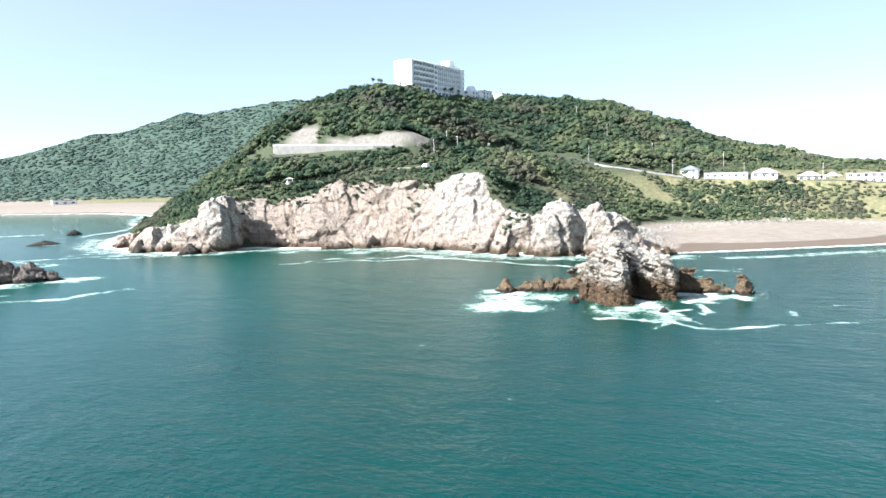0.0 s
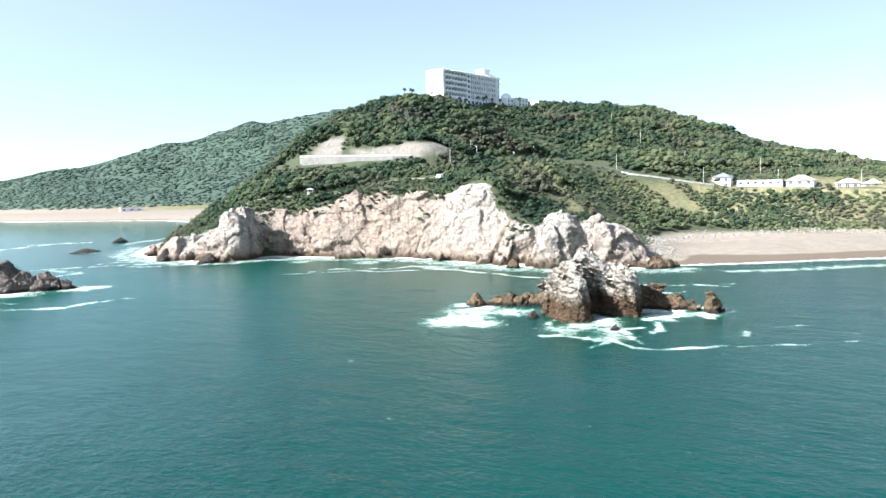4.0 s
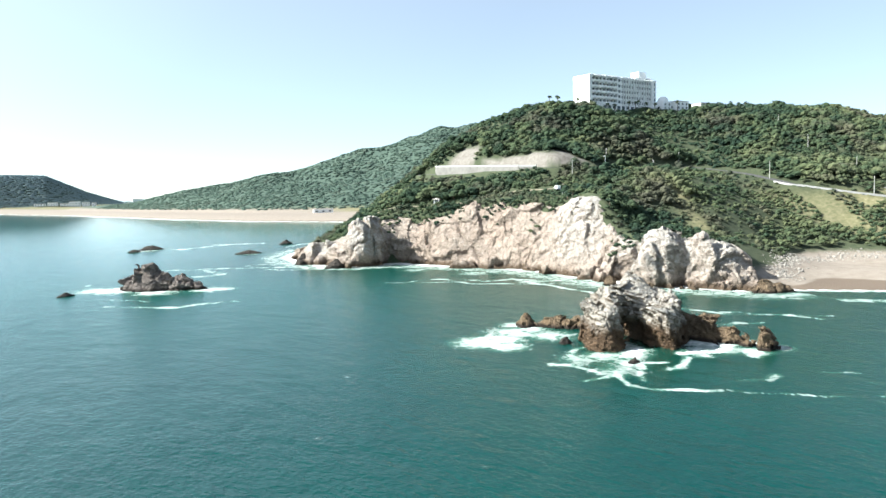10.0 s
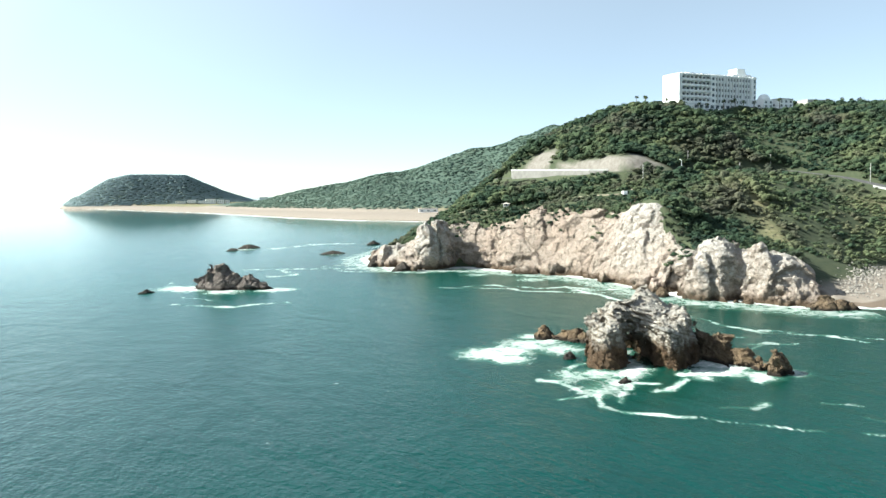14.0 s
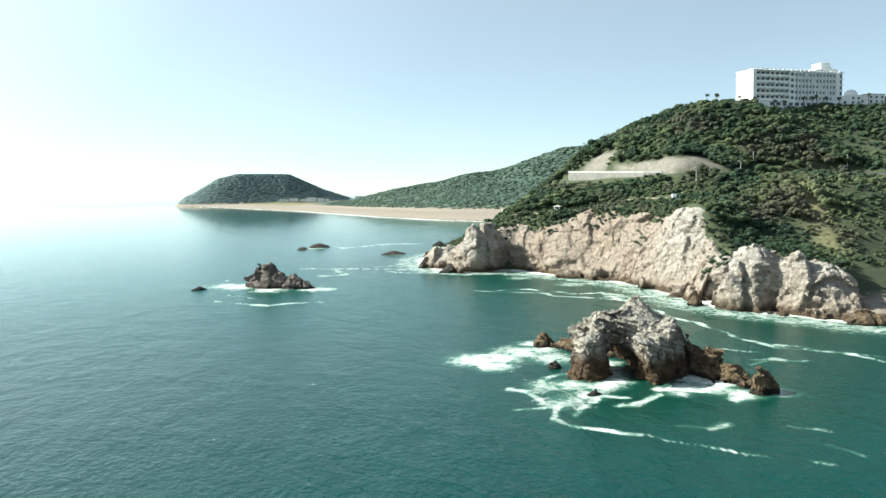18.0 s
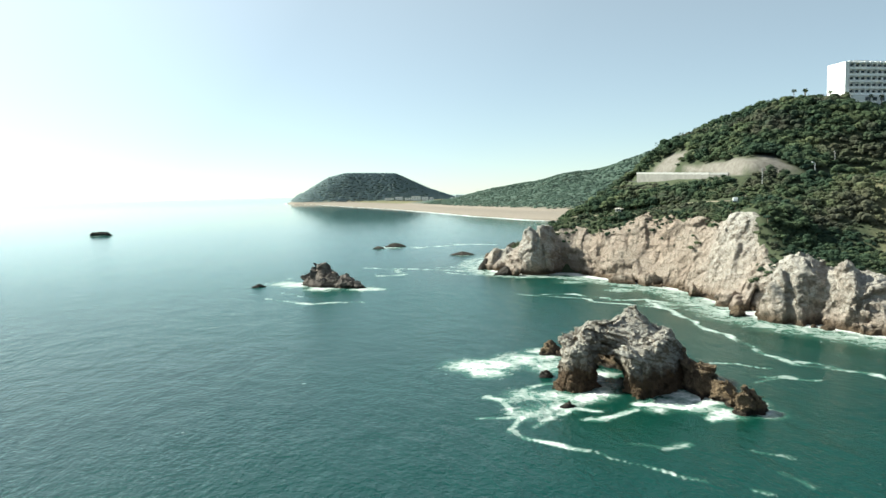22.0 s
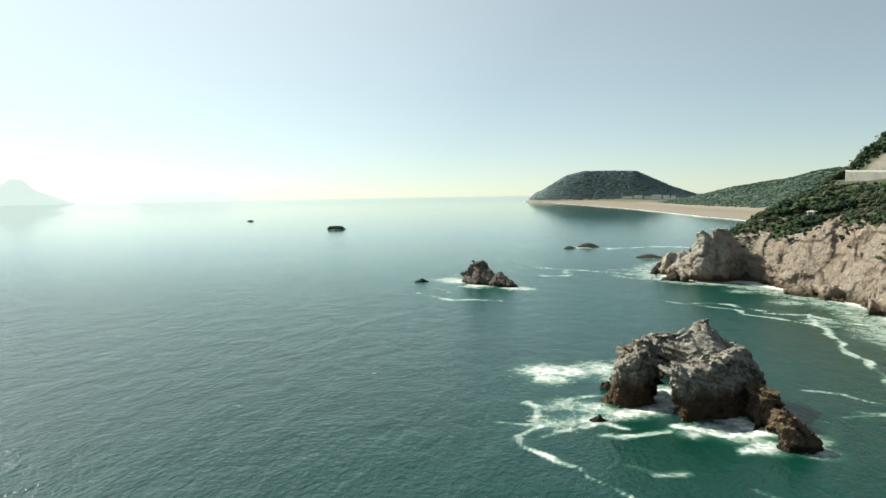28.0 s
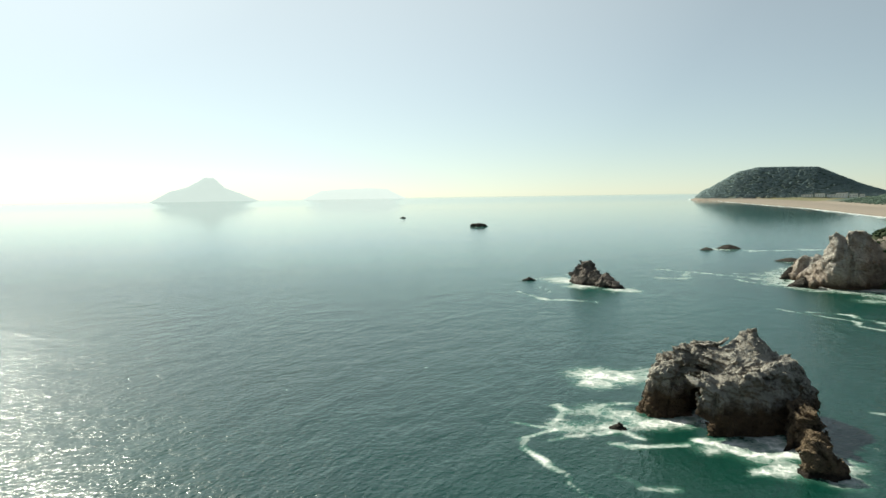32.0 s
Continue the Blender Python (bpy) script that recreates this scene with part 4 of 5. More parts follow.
def crown_form(seed, clumps=6, leaves=64):
    """A crown one metre in radius: overlapping clumps with ragged sprays of leaves standing out of them."""
    rng = np.random.default_rng(seed)
    V, F, n = [], [], 0
    for i in range(clumps):
        bv, bf = ball(seed * 50 + i, 3, 6)
        a, r = rng.uniform(0, 6.28), (0.0 if i == 0 else rng.uniform(0.35, 0.72))
        size = 0.62 if i == 0 else rng.uniform(0.28, 0.46)
        c = np.array([r * math.cos(a), r * math.sin(a), rng.uniform(-0.1, 0.5) - 0.25 * r])
        V.append(bv * size * np.array([1, 1, 0.8]) + c)
        F.append(bf + n)
        n += len(bv)
    for i in range(leaves):
        z = rng.uniform(-0.25, 1)
        a, q = rng.uniform(0, 6.28), math.sqrt(max(0, 1 - z * z))
        p = np.array([q * math.cos(a), q * math.sin(a), z * 0.75 + 0.02]) * rng.uniform(0.72, 1.05)
        e = rng.normal(size=3)
        g = rng.normal(size=3)
        e, g = e / np.linalg.norm(e) * rng.uniform(0.10, 0.20), g / np.linalg.norm(g) * rng.uniform(0.10, 0.20)
        V.append(np.array([p - e, p + g, p + e + 0.3 * g]))
        F.append(np.array([[0, 1, 2]]) + n)
        n += 3
    return np.concatenate(V), np.concatenate(F)


CROWNS = [crown_form(i + 1) for i in range(8)]
FAR_CROWNS = [ball(240 + i, 3, 4) for i in range(8)]
FAR_OFF_CROWNS = [crown_form(i + 31, 4, 40) for i in range(8)]


def sunny(x, y):
    """Lighter scrub on the lower slopes."""
    return 0.32 * math.sin(x * 0.11 + 1.7 * math.sin(y * 0.07)) * math.sin(y * 0.13 + 1.3 * math.sin(x * 0.09)) + (0.25 if y < 240 and x > 165 else 0.0) + (0.35 if abs(x - 149 - (y - 186) * 0.76) < 8 and 172 < y < 258 else 0.0)


def wood(name, X, Y, Z, R, H, forms, mat, label, seed, light=lambda x, y: 0.0, coarse=lambda x, y: False):
    """Many crowns joined into one mesh. R: radius, H: half height of each."""
    rng = np.random.default_rng(seed)
    VV, FF, hues, n = [], [], [], 0
    for x, y, z, r, hh in zip(X, Y, Z, R, H):
        v, f = (FAR_OFF_CROWNS if coarse(x, y) else forms)[rng.integers(8)]
        a = rng.uniform(0, 6.28)
        c, s = math.cos(a), math.sin(a)
        VV.append(np.stack([(v[:, 0] * c - v[:, 1] * s) * r + x, (v[:, 0] * s + v[:, 1] * c) * r + y, v[:, 2] * hh + z], 1))
        FF.append(f + n)
        hues.append(np.full(len(v), np.clip(0.7 * rng.beta(2, 2.4) + 0.12 + light(x, y), 0, 1)))
        n += len(v)
    me = raw_mesh(name, np.concatenate(VV), np.concatenate(FF), mat, forms is FAR_CROWNS)
    attribute(me, "hue", np.concatenate(hues))
    return tagged(new(name, me), label, "woods", kind="stuff")


WALL_LINE = [(150.5, 338), (145.5, 335.5), (143.6, 331.5), (144.0, 322), (144.8, 308), (145.6, 294), (147.0, 278), (150.0, 270)]
TRAIL = [(97, 338), (106, 322), (119, 301), (125, 280), (132, 260), (135, 248), (141, 247)]


def near_spots():
    """Where the trees of the near hill stand."""
    rng = np.random.default_rng(4)
    gx, gy = np.meshgrid(np.arange(72, 470, 2.55), np.arange(30, 440, 2.55), indexing="ij")
    x, y = gx.ravel() + rng.uniform(-1.9, 1.9, gx.size), gy.ravel() + rng.uniform(-1.9, 1.9, gx.size)
    z, d, s = land(x, y)
    rocky = (s > 9.5) & (s < 23.5)
    bare = np.zeros(x.shape, dtype=bool)
    for bx, by, br in ((116, 216, 9), (107, 181, 10), (116, 163, 10), (82, 310, 12), (76, 335, 11)):
        bare |= np.hypot(x - bx, y - by) < br
    keep = (z > 5.5) & (d > np.where(rocky, 12.5 + 4 * vnoise(x / 12, y / 12, 0 * x, 31), 40)) & (x < 440) & ~bare
    keep &= line_distance(x, y, [p[:2] for p in ROAD]) > 5.0
    keep &= scar_mask(x, y, z) < 0.2
    gully = np.abs(x - 149 - (y - 186) * 0.76) < 1.0 + 0.07 * (y - 180)
    keep &= ~(gully & (y > 205) & (y < 255))
    meadow = (x > 212) & (z < 27) & (y < 215)
    keep &= ~(meadow & (vnoise(x / 16, y / 16, 0 * x, 77) < 0.0))
    keep &= line_distance(x, y, [(242, 190), (236, 180), (229, 172)]) > 7.5
    keep &= line_distance(x, y, [(312, 311), (328, 305), (352, 296), (372, 282)]) > 10
    keep &= ~((x > 247) & (x < 322) & (y > 310) & (y < 352))
    keep &= line_distance(x, y, WALL_LINE) > 6.5
    keep &= line_distance(x, y, TRAIL) > 2.2
    hidden = (x > 330) & (y > 330)
    keep &= ~hidden
    return x[keep], y[keep], z[keep], d[keep], rng


tx, ty, tz, td, _rng = near_spots()
_stand = vnoise(tx / 24, ty / 24, 0 * tx, 91)
tr = (1.3 + 2.4 * _rng.beta(1.6, 2.6, len(tx))) * (1 + 0.35 * _stand) * np.where(td < 22, 0.62, 1.0) * np.where((ty < 205) & (tz < 32), 0.62, 1.0)
tr = tr * 0.98
th = tr * _rng.uniform(0.65, 1.0, len(tx))
tz = tz + 1.4 * _stand
# the trees nearest the sea stand singly; the rest of the woods is one mass
_single = np.flatnonzero((tx < 142) & (td > 10) & (ty > 196))
_single = _single[np.argsort(_rng.uniform(size=len(_single)))][:230]
_mass = np.ones(len(tx), dtype=bool)
_mass[_single] = False
wood("woodland", tx[_mass], ty[_mass], (tz + th * 0.75)[_mass], tr[_mass], th[_mass], CROWNS, MAT_LEAF, "dense evergreen woods covering the steep coastal hill", 7, sunny, lambda x, y: x > 175)


def scrub_spots():
    """Low bushes over the brow of the cliff and the grassy slopes."""
    rng = np.random.default_rng(14)
    gx, gy = np.meshgrid(np.arange(74, 300, 2.1), np.arange(40, 400, 2.1), indexing="ij")
    x, y = gx.ravel() + rng.uniform(-1, 1, gx.size), gy.ravel() + rng.uniform(-1, 1, gx.size)
    z, d, s = land(x, y)
    rocky = (s > 9.5) & (s < 23.5)
    bare = np.zeros(x.shape, dtype=bool)
    for bx, by, br in ((115, 215, 6), (107, 181, 8), (116, 163, 8), (82, 310, 10), (76, 335, 10)):
        bare |= np.hypot(x - bx, y - by) < br
    brow = rocky & (d > 7.5 + 5.0 * vnoise(x / 6, y / 6, 0 * x, 37)) & (d < 34) & (z > 6)
    slope = ((line_distance(x, y, WALL_LINE) < 9) | (line_distance(x, y, TRAIL) < 9)) | (x > 205) & (z > 5.0) & (z < 27) & (y < 215) & (vnoise(x / 10, y / 10, 0 * x, 71) > -0.25)
    gully = (np.abs(x - 149 - (y - 186) * 0.76) < 11) & (y > 172) & (y < 258) & (vnoise(x / 6, y / 6, 0 * x, 73) > -0.25)
    keep = (brow | slope | gully) & ~bare & (line_distance(x, y, [p[:2] for p in ROAD]) > 4.6) & (scar_mask(x, y, z) < 0.2)
    keep &= line_distance(x, y, [(273, 165), (276, 80)]) > 7
    keep &= line_distance(x, y, [(242, 190), (236, 180), (229, 172)]) > 6
    keep &= (line_distance(x, y, WALL_LINE) > 2.0) & (line_distance(x, y, TRAIL) > 1.6)
    sink = np.where(rocky, 1.4 * smooth(16, 8, d), 0)
    # thicker growth on the steep bank behind the crest
    ex, ey = rng.uniform(120, 146, 700), rng.uniform(176, 226, 700)
    ez, ed, _ = land(ex, ey)
    steep = (ed > 13) & (ez > 7)
    return np.concatenate([x[keep], ex[steep]]), np.concatenate([y[keep], ey[steep]]), np.concatenate([(z - sink)[keep], ez[steep]]), rng


bx_, by_, bz_, _rng = scrub_spots()
br_ = _rng.uniform(0.75, 1.7, len(bx_))
wood("scrub", bx_, by_, bz_ + 0.35, br_, br_ * 0.8, FAR_OFF_CROWNS, MAT_LEAF, "low wind-bent scrub over the cliff brow and slopes", 17, sunny)


def far_spots():
    rng = np.random.default_rng(9)
    x, y = rng.uniform(330, 1500, 42000), rng.uniform(560, 1700, 42000)
    z, d, s = land(x, y)
    keep = (z > 9) & (d > 60) & (x + y < 2650)
    return x[keep], y[keep], z[keep], rng


fx, fy, fz, _rng = far_spots()
fr = _rng.uniform(2.6, 5.4, len(fx))
wood("far_woodland", fx, fy, fz - 0.2, fr, fr * _rng.uniform(0.22, 0.4, len(fx)), FAR_CROWNS, MAT_HAZED_FARLEAF, "hazy green woods over the distant hill", 8)

_rng = np.random.default_rng(19)
hx, hy = _rng.uniform(70, 740, 9000), _rng.uniform(2640, 3100, 9000)
hz, _d, _s = land(hx, hy)
_k = hz > 10
hr = _rng.uniform(7, 12, len(hx))
wood("headland_woodland", hx[_k], hy[_k], hz[_k] - 0.2, hr[_k], hr[_k] * 0.12, FAR_CROWNS, MAT_HAZED_HEADLEAF, "hazy woods over the far headland", 10)


# ---- buildings ----
MAT_WHITE = plain("white_render", (0.86, 0.86, 0.84), 0.7, 0.2, 0.08)
MAT_CREAM = plain("cream_render", (0.72, 0.69, 0.62), 0.75, 0.4, 0.12)
MAT_GLASS = plain("dark_window_glass", (0.05, 0.065, 0.075), 0.12, 0.3, 0.3, relief=0)
MAT_SLATE = plain("grey_roof_tiles", (0.20, 0.20, 0.21), 0.7, 1.5, 0.25)
MAT_TAN = plain("sun_bleached_roof_tiles", (0.46, 0.42, 0.37), 0.75, 1.5, 0.2)
MAT_CONCRETE = plain("weathered_concrete", (0.21, 0.20, 0.18), 0.85, 0.35, 0.28)
MAT_CAP = plain("pale_concrete_parapet", (0.40, 0.39, 0.37), 0.8, 0.6, 0.15)
MAT_ASPHALT = plain("grey_asphalt", (0.085, 0.083, 0.08), 0.9, 0.8, 0.3)
MAT_POLE = plain("grey_concrete_pole", (0.42, 0.41, 0.38), 0.8, 2.0, 0.2)
MAT_METAL = plain("painted_steel", (0.66, 0.67, 0.66), 0.4, 2.0, 0.1, 0.6)
MAT_WOODEN = plain("weathered_wood", (0.24, 0.17, 0.11), 0.85, 2.0, 0.35)
MAT_BARK = plain("brown_bark", (0.16, 0.12, 0.085), 0.95, 3.0, 0.35)
MAT_FROND = plain("palm_fronds", (0.07, 0.10, 0.035), 0.7, 2.0, 0.4)
MAT_PAINT = plain("white_car_paint", (0.78, 0.78, 0.77), 0.25, 1.0, 0.05, relief=0)
MAT_RUBBER = plain("black_rubber", (0.02, 0.02, 0.02), 0.8, 3.0, 0.2)


def box(bm, lo, hi):
    r = bmesh.ops.create_cube(bm, size=1)
    for v in r["verts"]:
        v.co = Vector([lo[i] + (v.co[i] + 0.5) * (hi[i] - lo[i]) for i in range(3)])
    return r["verts"]


def tube(bm, a, b, r0, r1, n=8):
    a, b = Vector(a), Vector(b)
    way = b - a
    turn = way.to_track_quat("Z", "Y").to_matrix().to_4x4()
    m = Matrix.Translation((a + b) / 2) @ turn
    bmesh.ops.create_cone(bm, cap_ends=True, segments=n, radius1=r0, radius2=r1, depth=way.length, matrix=m)


def part(name, bm, mat, parent, label=""):
    me = bpy.data.meshes.new(name)
    bmesh.ops.recalc_face_normals(bm, faces=bm.faces[:])
    bm.to_mesh(me)
    bm.free()
    me.materials.append(mat)
    ob = new(name, me)
    ob.parent = parent
    return tagged(ob, label)


def block(name, lo, hi, mat, parent, label="", bevel=0.0):
    bm = bmesh.new()
    box(bm, lo, hi)
    if bevel:
        bmesh.ops.bevel(bm, geom=bm.edges[:], offset=bevel, segments=1, affect="EDGES")
    return part(name, bm, mat, parent, label)


def again(ob, name, offset):
    """The same mesh once more under the same thing, moved by offset."""
    o = new(name, ob.data)
    o.parent = ob.parent
    o.location = offset
    return o


def height_at(x, y):
    z, _, _ = land(np.array([float(x)]), np.array([float(y)]))
    return float(z[0])


def build_hotel():
    ob = tagged(new("hotel"), "white multi-storey hotel with rows of balconies on the hilltop", "hotel")
    floors, lift, first = 5, 3.2, 3.4
    top = first + floors * lift
    block("body", (-3.0, 1.4, -4), (59.5, 13.5, top), MAT_WHITE, ob)
    block("stair_block", (-3.9, 0.3, -4), (-2.05, 13.2, top + 0.35), MAT_WHITE, ob, "blank white end block", 0.08)
    block("pier", (20.6, 0.1, -4), (24.6, 1.45, top), MAT_WHITE, ob)
    block("pier", (54.45, 0.1, -4), (56.5, 1.45, top), MAT_WHITE, ob)
    block("base_wall", (-2.0, -1.6, -4), (59.5, 1.35, 2.6), MAT_WHITE, ob)
    # slabs of the balconies, and the bays between them
    for k in range(floors + 1):
        z = first + k * lift
        block("balcony_slab", (-2.0, 0.0, z - 0.32), (20.55, 1.38, z), MAT_WHITE, ob)
        block("floor_band", (24.65, 0.5, z - 0.32), (54.4, 1.38, z), MAT_WHITE, ob)
        block("floor_band", (56.55, 0.5, z - 0.32), (59.5, 1.38, z), MAT_WHITE, ob)
    for i in range(8):
        block("fin", (-2.0 + i * 3.2, 0.05, first + 0.003), (-1.72 + i * 3.2, 1.36, top - 0.33), MAT_WHITE, ob)
    for i in range(13):
        block("fin", (24.65 + i * 2.45, 0.55, first + 0.003), (25.2 + i * 2.45, 1.36, top - 0.33), MAT_WHITE, ob)
    win = rail = small = None
    for k in range(floors):
        z = first + k * lift
        for i in range(7):
            at = (i * 3.2, 0, k * lift)
            if win is None:
                win = block("window", (-1.55, 1.28, first + 0.05), (1.05, 1.39, first + 2.35), MAT_GLASS, ob)
                rail = block("balcony_rail", (-1.70, 0.02, first + 0.003), (1.18, 0.14, first + 0.95), MAT_WHITE, ob)
            else:
                again(win, "window", at)
                again(rail, "balcony_rail", at)
        for i in range(12):
            if (i * 7 + k * 3) % 11 == 0:
                continue
            at = (i * 2.45, 0, k * lift)
            if small is None:
                small = block("window", (25.45, 1.28, first + 0.7), (26.85, 1.39, first + 2.2), MAT_GLASS, ob)
            again(small, "window", at)
        block("window", (57.0, 1.28, z + 0.4), (59.2, 1.39, z + 2.4), MAT_GLASS, ob)
        block("window", (21.6, 0.02, z + 0.6), (23.4, 0.09, z + 2.2), MAT_GLASS, ob)
    for i in range(12):
        block("ground_window", (6.0 + i * 4.2, -1.68, 0.2), (8.6 + i * 4.2, -1.59, 2.0), MAT_GLASS, ob)
    # scalloped parapet: a row of small vaults
    vault = None
    for i in range(20):
        if vault is None:
            bm = bmesh.new()
            n = 8
            for end in (0.0, 12.4):
                ring = [bm.verts.new((1.55 - 1.55 * math.cos(math.pi * j / n), end, 0.95 * math.sin(math.pi * j / n))) for j in range(n + 1)]
                bm.faces.new(ring)
            bm.verts.ensure_lookup_table()
            for j in range(n):
                bm.faces.new((bm.verts[j], bm.verts[j + 1], bm.verts[n + 2 + j], bm.verts[n + 1 + j]))
            vault = part("roof_vault", bm, MAT_WHITE, ob)
            vault.location = (-2.0, 0.9, top + 0.003)
        else:
            again(vault, "roof_vault", (-2.0 + i * 3.07, 0.9, top + 0.003))
    block("roof_canopy", (5.0, 5.0, top + 1.35), (13.5, 12.0, top + 1.75), MAT_SLATE, ob, "flat dark roof canopy")
    for x, y in ((5.4, 5.6), (12.6, 5.6), (5.4, 11.2), (12.6, 11.2)):
        block("canopy_post", (x, y, top - 0.1), (x + 0.3, y + 0.3, top + 1.35), MAT_WHITE, ob)
    block("penthouse", (43.5, 4.5, top - 0.1), (59.0, 13.0, top + 2.6), MAT_WHITE, ob, "", 0.06)
    block("tower", (48.5, 6.0, top + 2.6), (55.5, 12.5, top + 6.2), MAT_WHITE, ob, "white rooftop lift tower", 0.1)
    block("tower_cap", (56.3, 7.5, top + 2.6), (58.0, 11.0, top + 4.6), MAT_WHITE, ob)
    for i in range(6):
        block("penthouse_window", (44.6 + i * 2.4, 4.42, top + 0.8), (46.0 + i * 2.4, 4.52, top + 1.8), MAT_GLASS, ob)
    ob.matrix_world = pose(254.8, 318.6, 77.7, 0, 0, -3.7)
    return ob


hotel = build_hotel()


def annex(name, x, y, size, height, turn, mat, label, roof="flat", level=None):
    """A small building: walls, windows, door and a flat, hipped or domed roof."""
    ob = tagged(new(name), label, "building")
    sx, sy = size
    block("wall", (-sx / 2, -sy / 2, -1.6), (sx / 2, sy / 2, height), mat, ob)
    n = max(1, int(sx / 3.2))
    for i in range(n):
        cx = -sx / 2 + (i + 0.5) * sx / n
        for z in ([0.9] if height < 4.2 else [0.5, 2.9]):
            pane = block("window", (cx - 0.75, -sy / 2 - 0.05, z), (cx + 0.75, -sy / 2 + 0.02, z + 1.25), MAT_GLASS, ob)
            block("window_sill", (cx - 0.85, -sy / 2 - 0.12, z - 0.1), (cx + 0.85, -sy / 2 + 0.02, z - 0.01), MAT_CAP, pane, "pale concrete sill")
            block("mullion", (cx - 0.04, -sy / 2 - 0.09, z), (cx + 0.04, -sy / 2 - 0.053, z + 1.25), MAT_WHITE, pane, "white window bar")
    block("window", (-sx / 2 - 0.05, -0.8, 0.9), (-sx / 2 + 0.02, 0.8, 2.2), MAT_GLASS, ob)
    if roof == "flat":
        block("roof", (-sx / 2 - 0.3, -sy / 2 - 0.3, height + 0.003), (sx / 2 + 0.3, sy / 2 + 0.3, height + 0.35), MAT_CAP, ob)
    elif roof == "dome":
        bm = bmesh.new()
        bmesh.ops.create_uvsphere(bm, u_segments=16, v_segments=10, radius=min(sx, sy) * 0.5)
        for v in bm.verts:
            v.co.z = max(v.co.z, -0.2) + height
        part("dome", bm, MAT_WHITE, ob)
    else:
        bm = bmesh.new()
        e, rise = 0.7, min(sx, sy) * 0.28
        lowr = [bm.verts.new(p) for p in ((-sx / 2 - e, -sy / 2 - e, height), (sx / 2 + e, -sy / 2 - e, height), (sx / 2 + e, sy / 2 + e, height), (-sx / 2 - e, sy / 2 + e, height))]
        half = max(0.3, (sx - sy) / 2)
        r0, r1 = bm.verts.new((-half, 0, height + rise)), bm.verts.new((half, 0, height + rise))
        for f in ((lowr[0], lowr[1], r1, r0), (lowr[1], lowr[2], r1), (lowr[2], lowr[3], r0, r1), (lowr[3], lowr[0], r0), tuple(reversed(lowr))):
            bm.faces.new(f)
        part("roof", bm, MAT_SLATE if roof == "slate" else MAT_TAN, ob)
        block("ridge_cap", (-half, -0.15, height + rise - 0.08), (half, 0.15, height + rise + 0.1), MAT_SLATE if roof == "slate" else MAT_TAN, ob)
    ob.matrix_world = pose(x, y, height_at(x, y) if level is None else level, 0, 0, turn)
    return ob


annex("hotel_annex", 316, 312, (8, 7), 5.2, -5, MAT_WHITE, "white domed pavilion beside the hotel", "dome")
annex("hotel_annex", 328, 309, (12, 8), 5.0, -5, MAT_WHITE, "low white hotel wing among trees")
annex("hotel_annex", 352, 302, (20, 8), 5.4, -12, MAT_CREAM, "long low white hotel wing with a flat roof")
annex("hotel_annex", 242, 338, (9, 5), 2.2, 0, MAT_WHITE, "low white terrace pavilion at the hotel's end")
annex("house", 273, 163, (9, 7.5), 4.8, -92, MAT_WHITE, "white two-storey house with a grey hipped roof", "slate", 23.0)
annex("shop", 274, 145, (21, 8), 2.7, -94, MAT_WHITE, "long low white roadside building", "flat", 23.0)
annex("house", 275, 127, (12, 9), 2.7, -92, MAT_WHITE, "white roadside house with a pale hipped roof", "tan", 22.6)
annex("house", 277, 107, (10, 8), 2.7, -92, MAT_CREAM, "cream house with a pale hipped roof", "tan", 20.8)
annex("house", 276, 97, (8, 7), 2.7, -90, MAT_CREAM, "small cream house with a pale roof", "tan", 20.4)
annex("house", 275, 83, (16, 9), 4.3, -90, MAT_WHITE, "white flat-roofed house above the beach", "flat", 19.8)
annex("shed", 119, 304, (2.6, 2.2), 1.9, -40, MAT_WHITE, "tiny white shed on the clifftop path", "tan")


def roadside_canopy():
    ob = tagged(new("canopy"), "flat white canopy roof on posts up the slope", "canopy")
    block("roof", (-7, -2.5, 3.6), (7, 2.5, 4.0), MAT_CAP, ob)
    for x in (-6.5, -2.2, 2.2, 6.5):
        for y in (-2.1, 2.1):
            block("post", (x - 0.12, y - 0.12, -1.5), (x + 0.12, y + 0.12, 3.6), MAT_POLE, ob)
    ob.matrix_world = pose(342, 143, 29.6, 0, 0, -88)
    return ob


roadside_canopy()


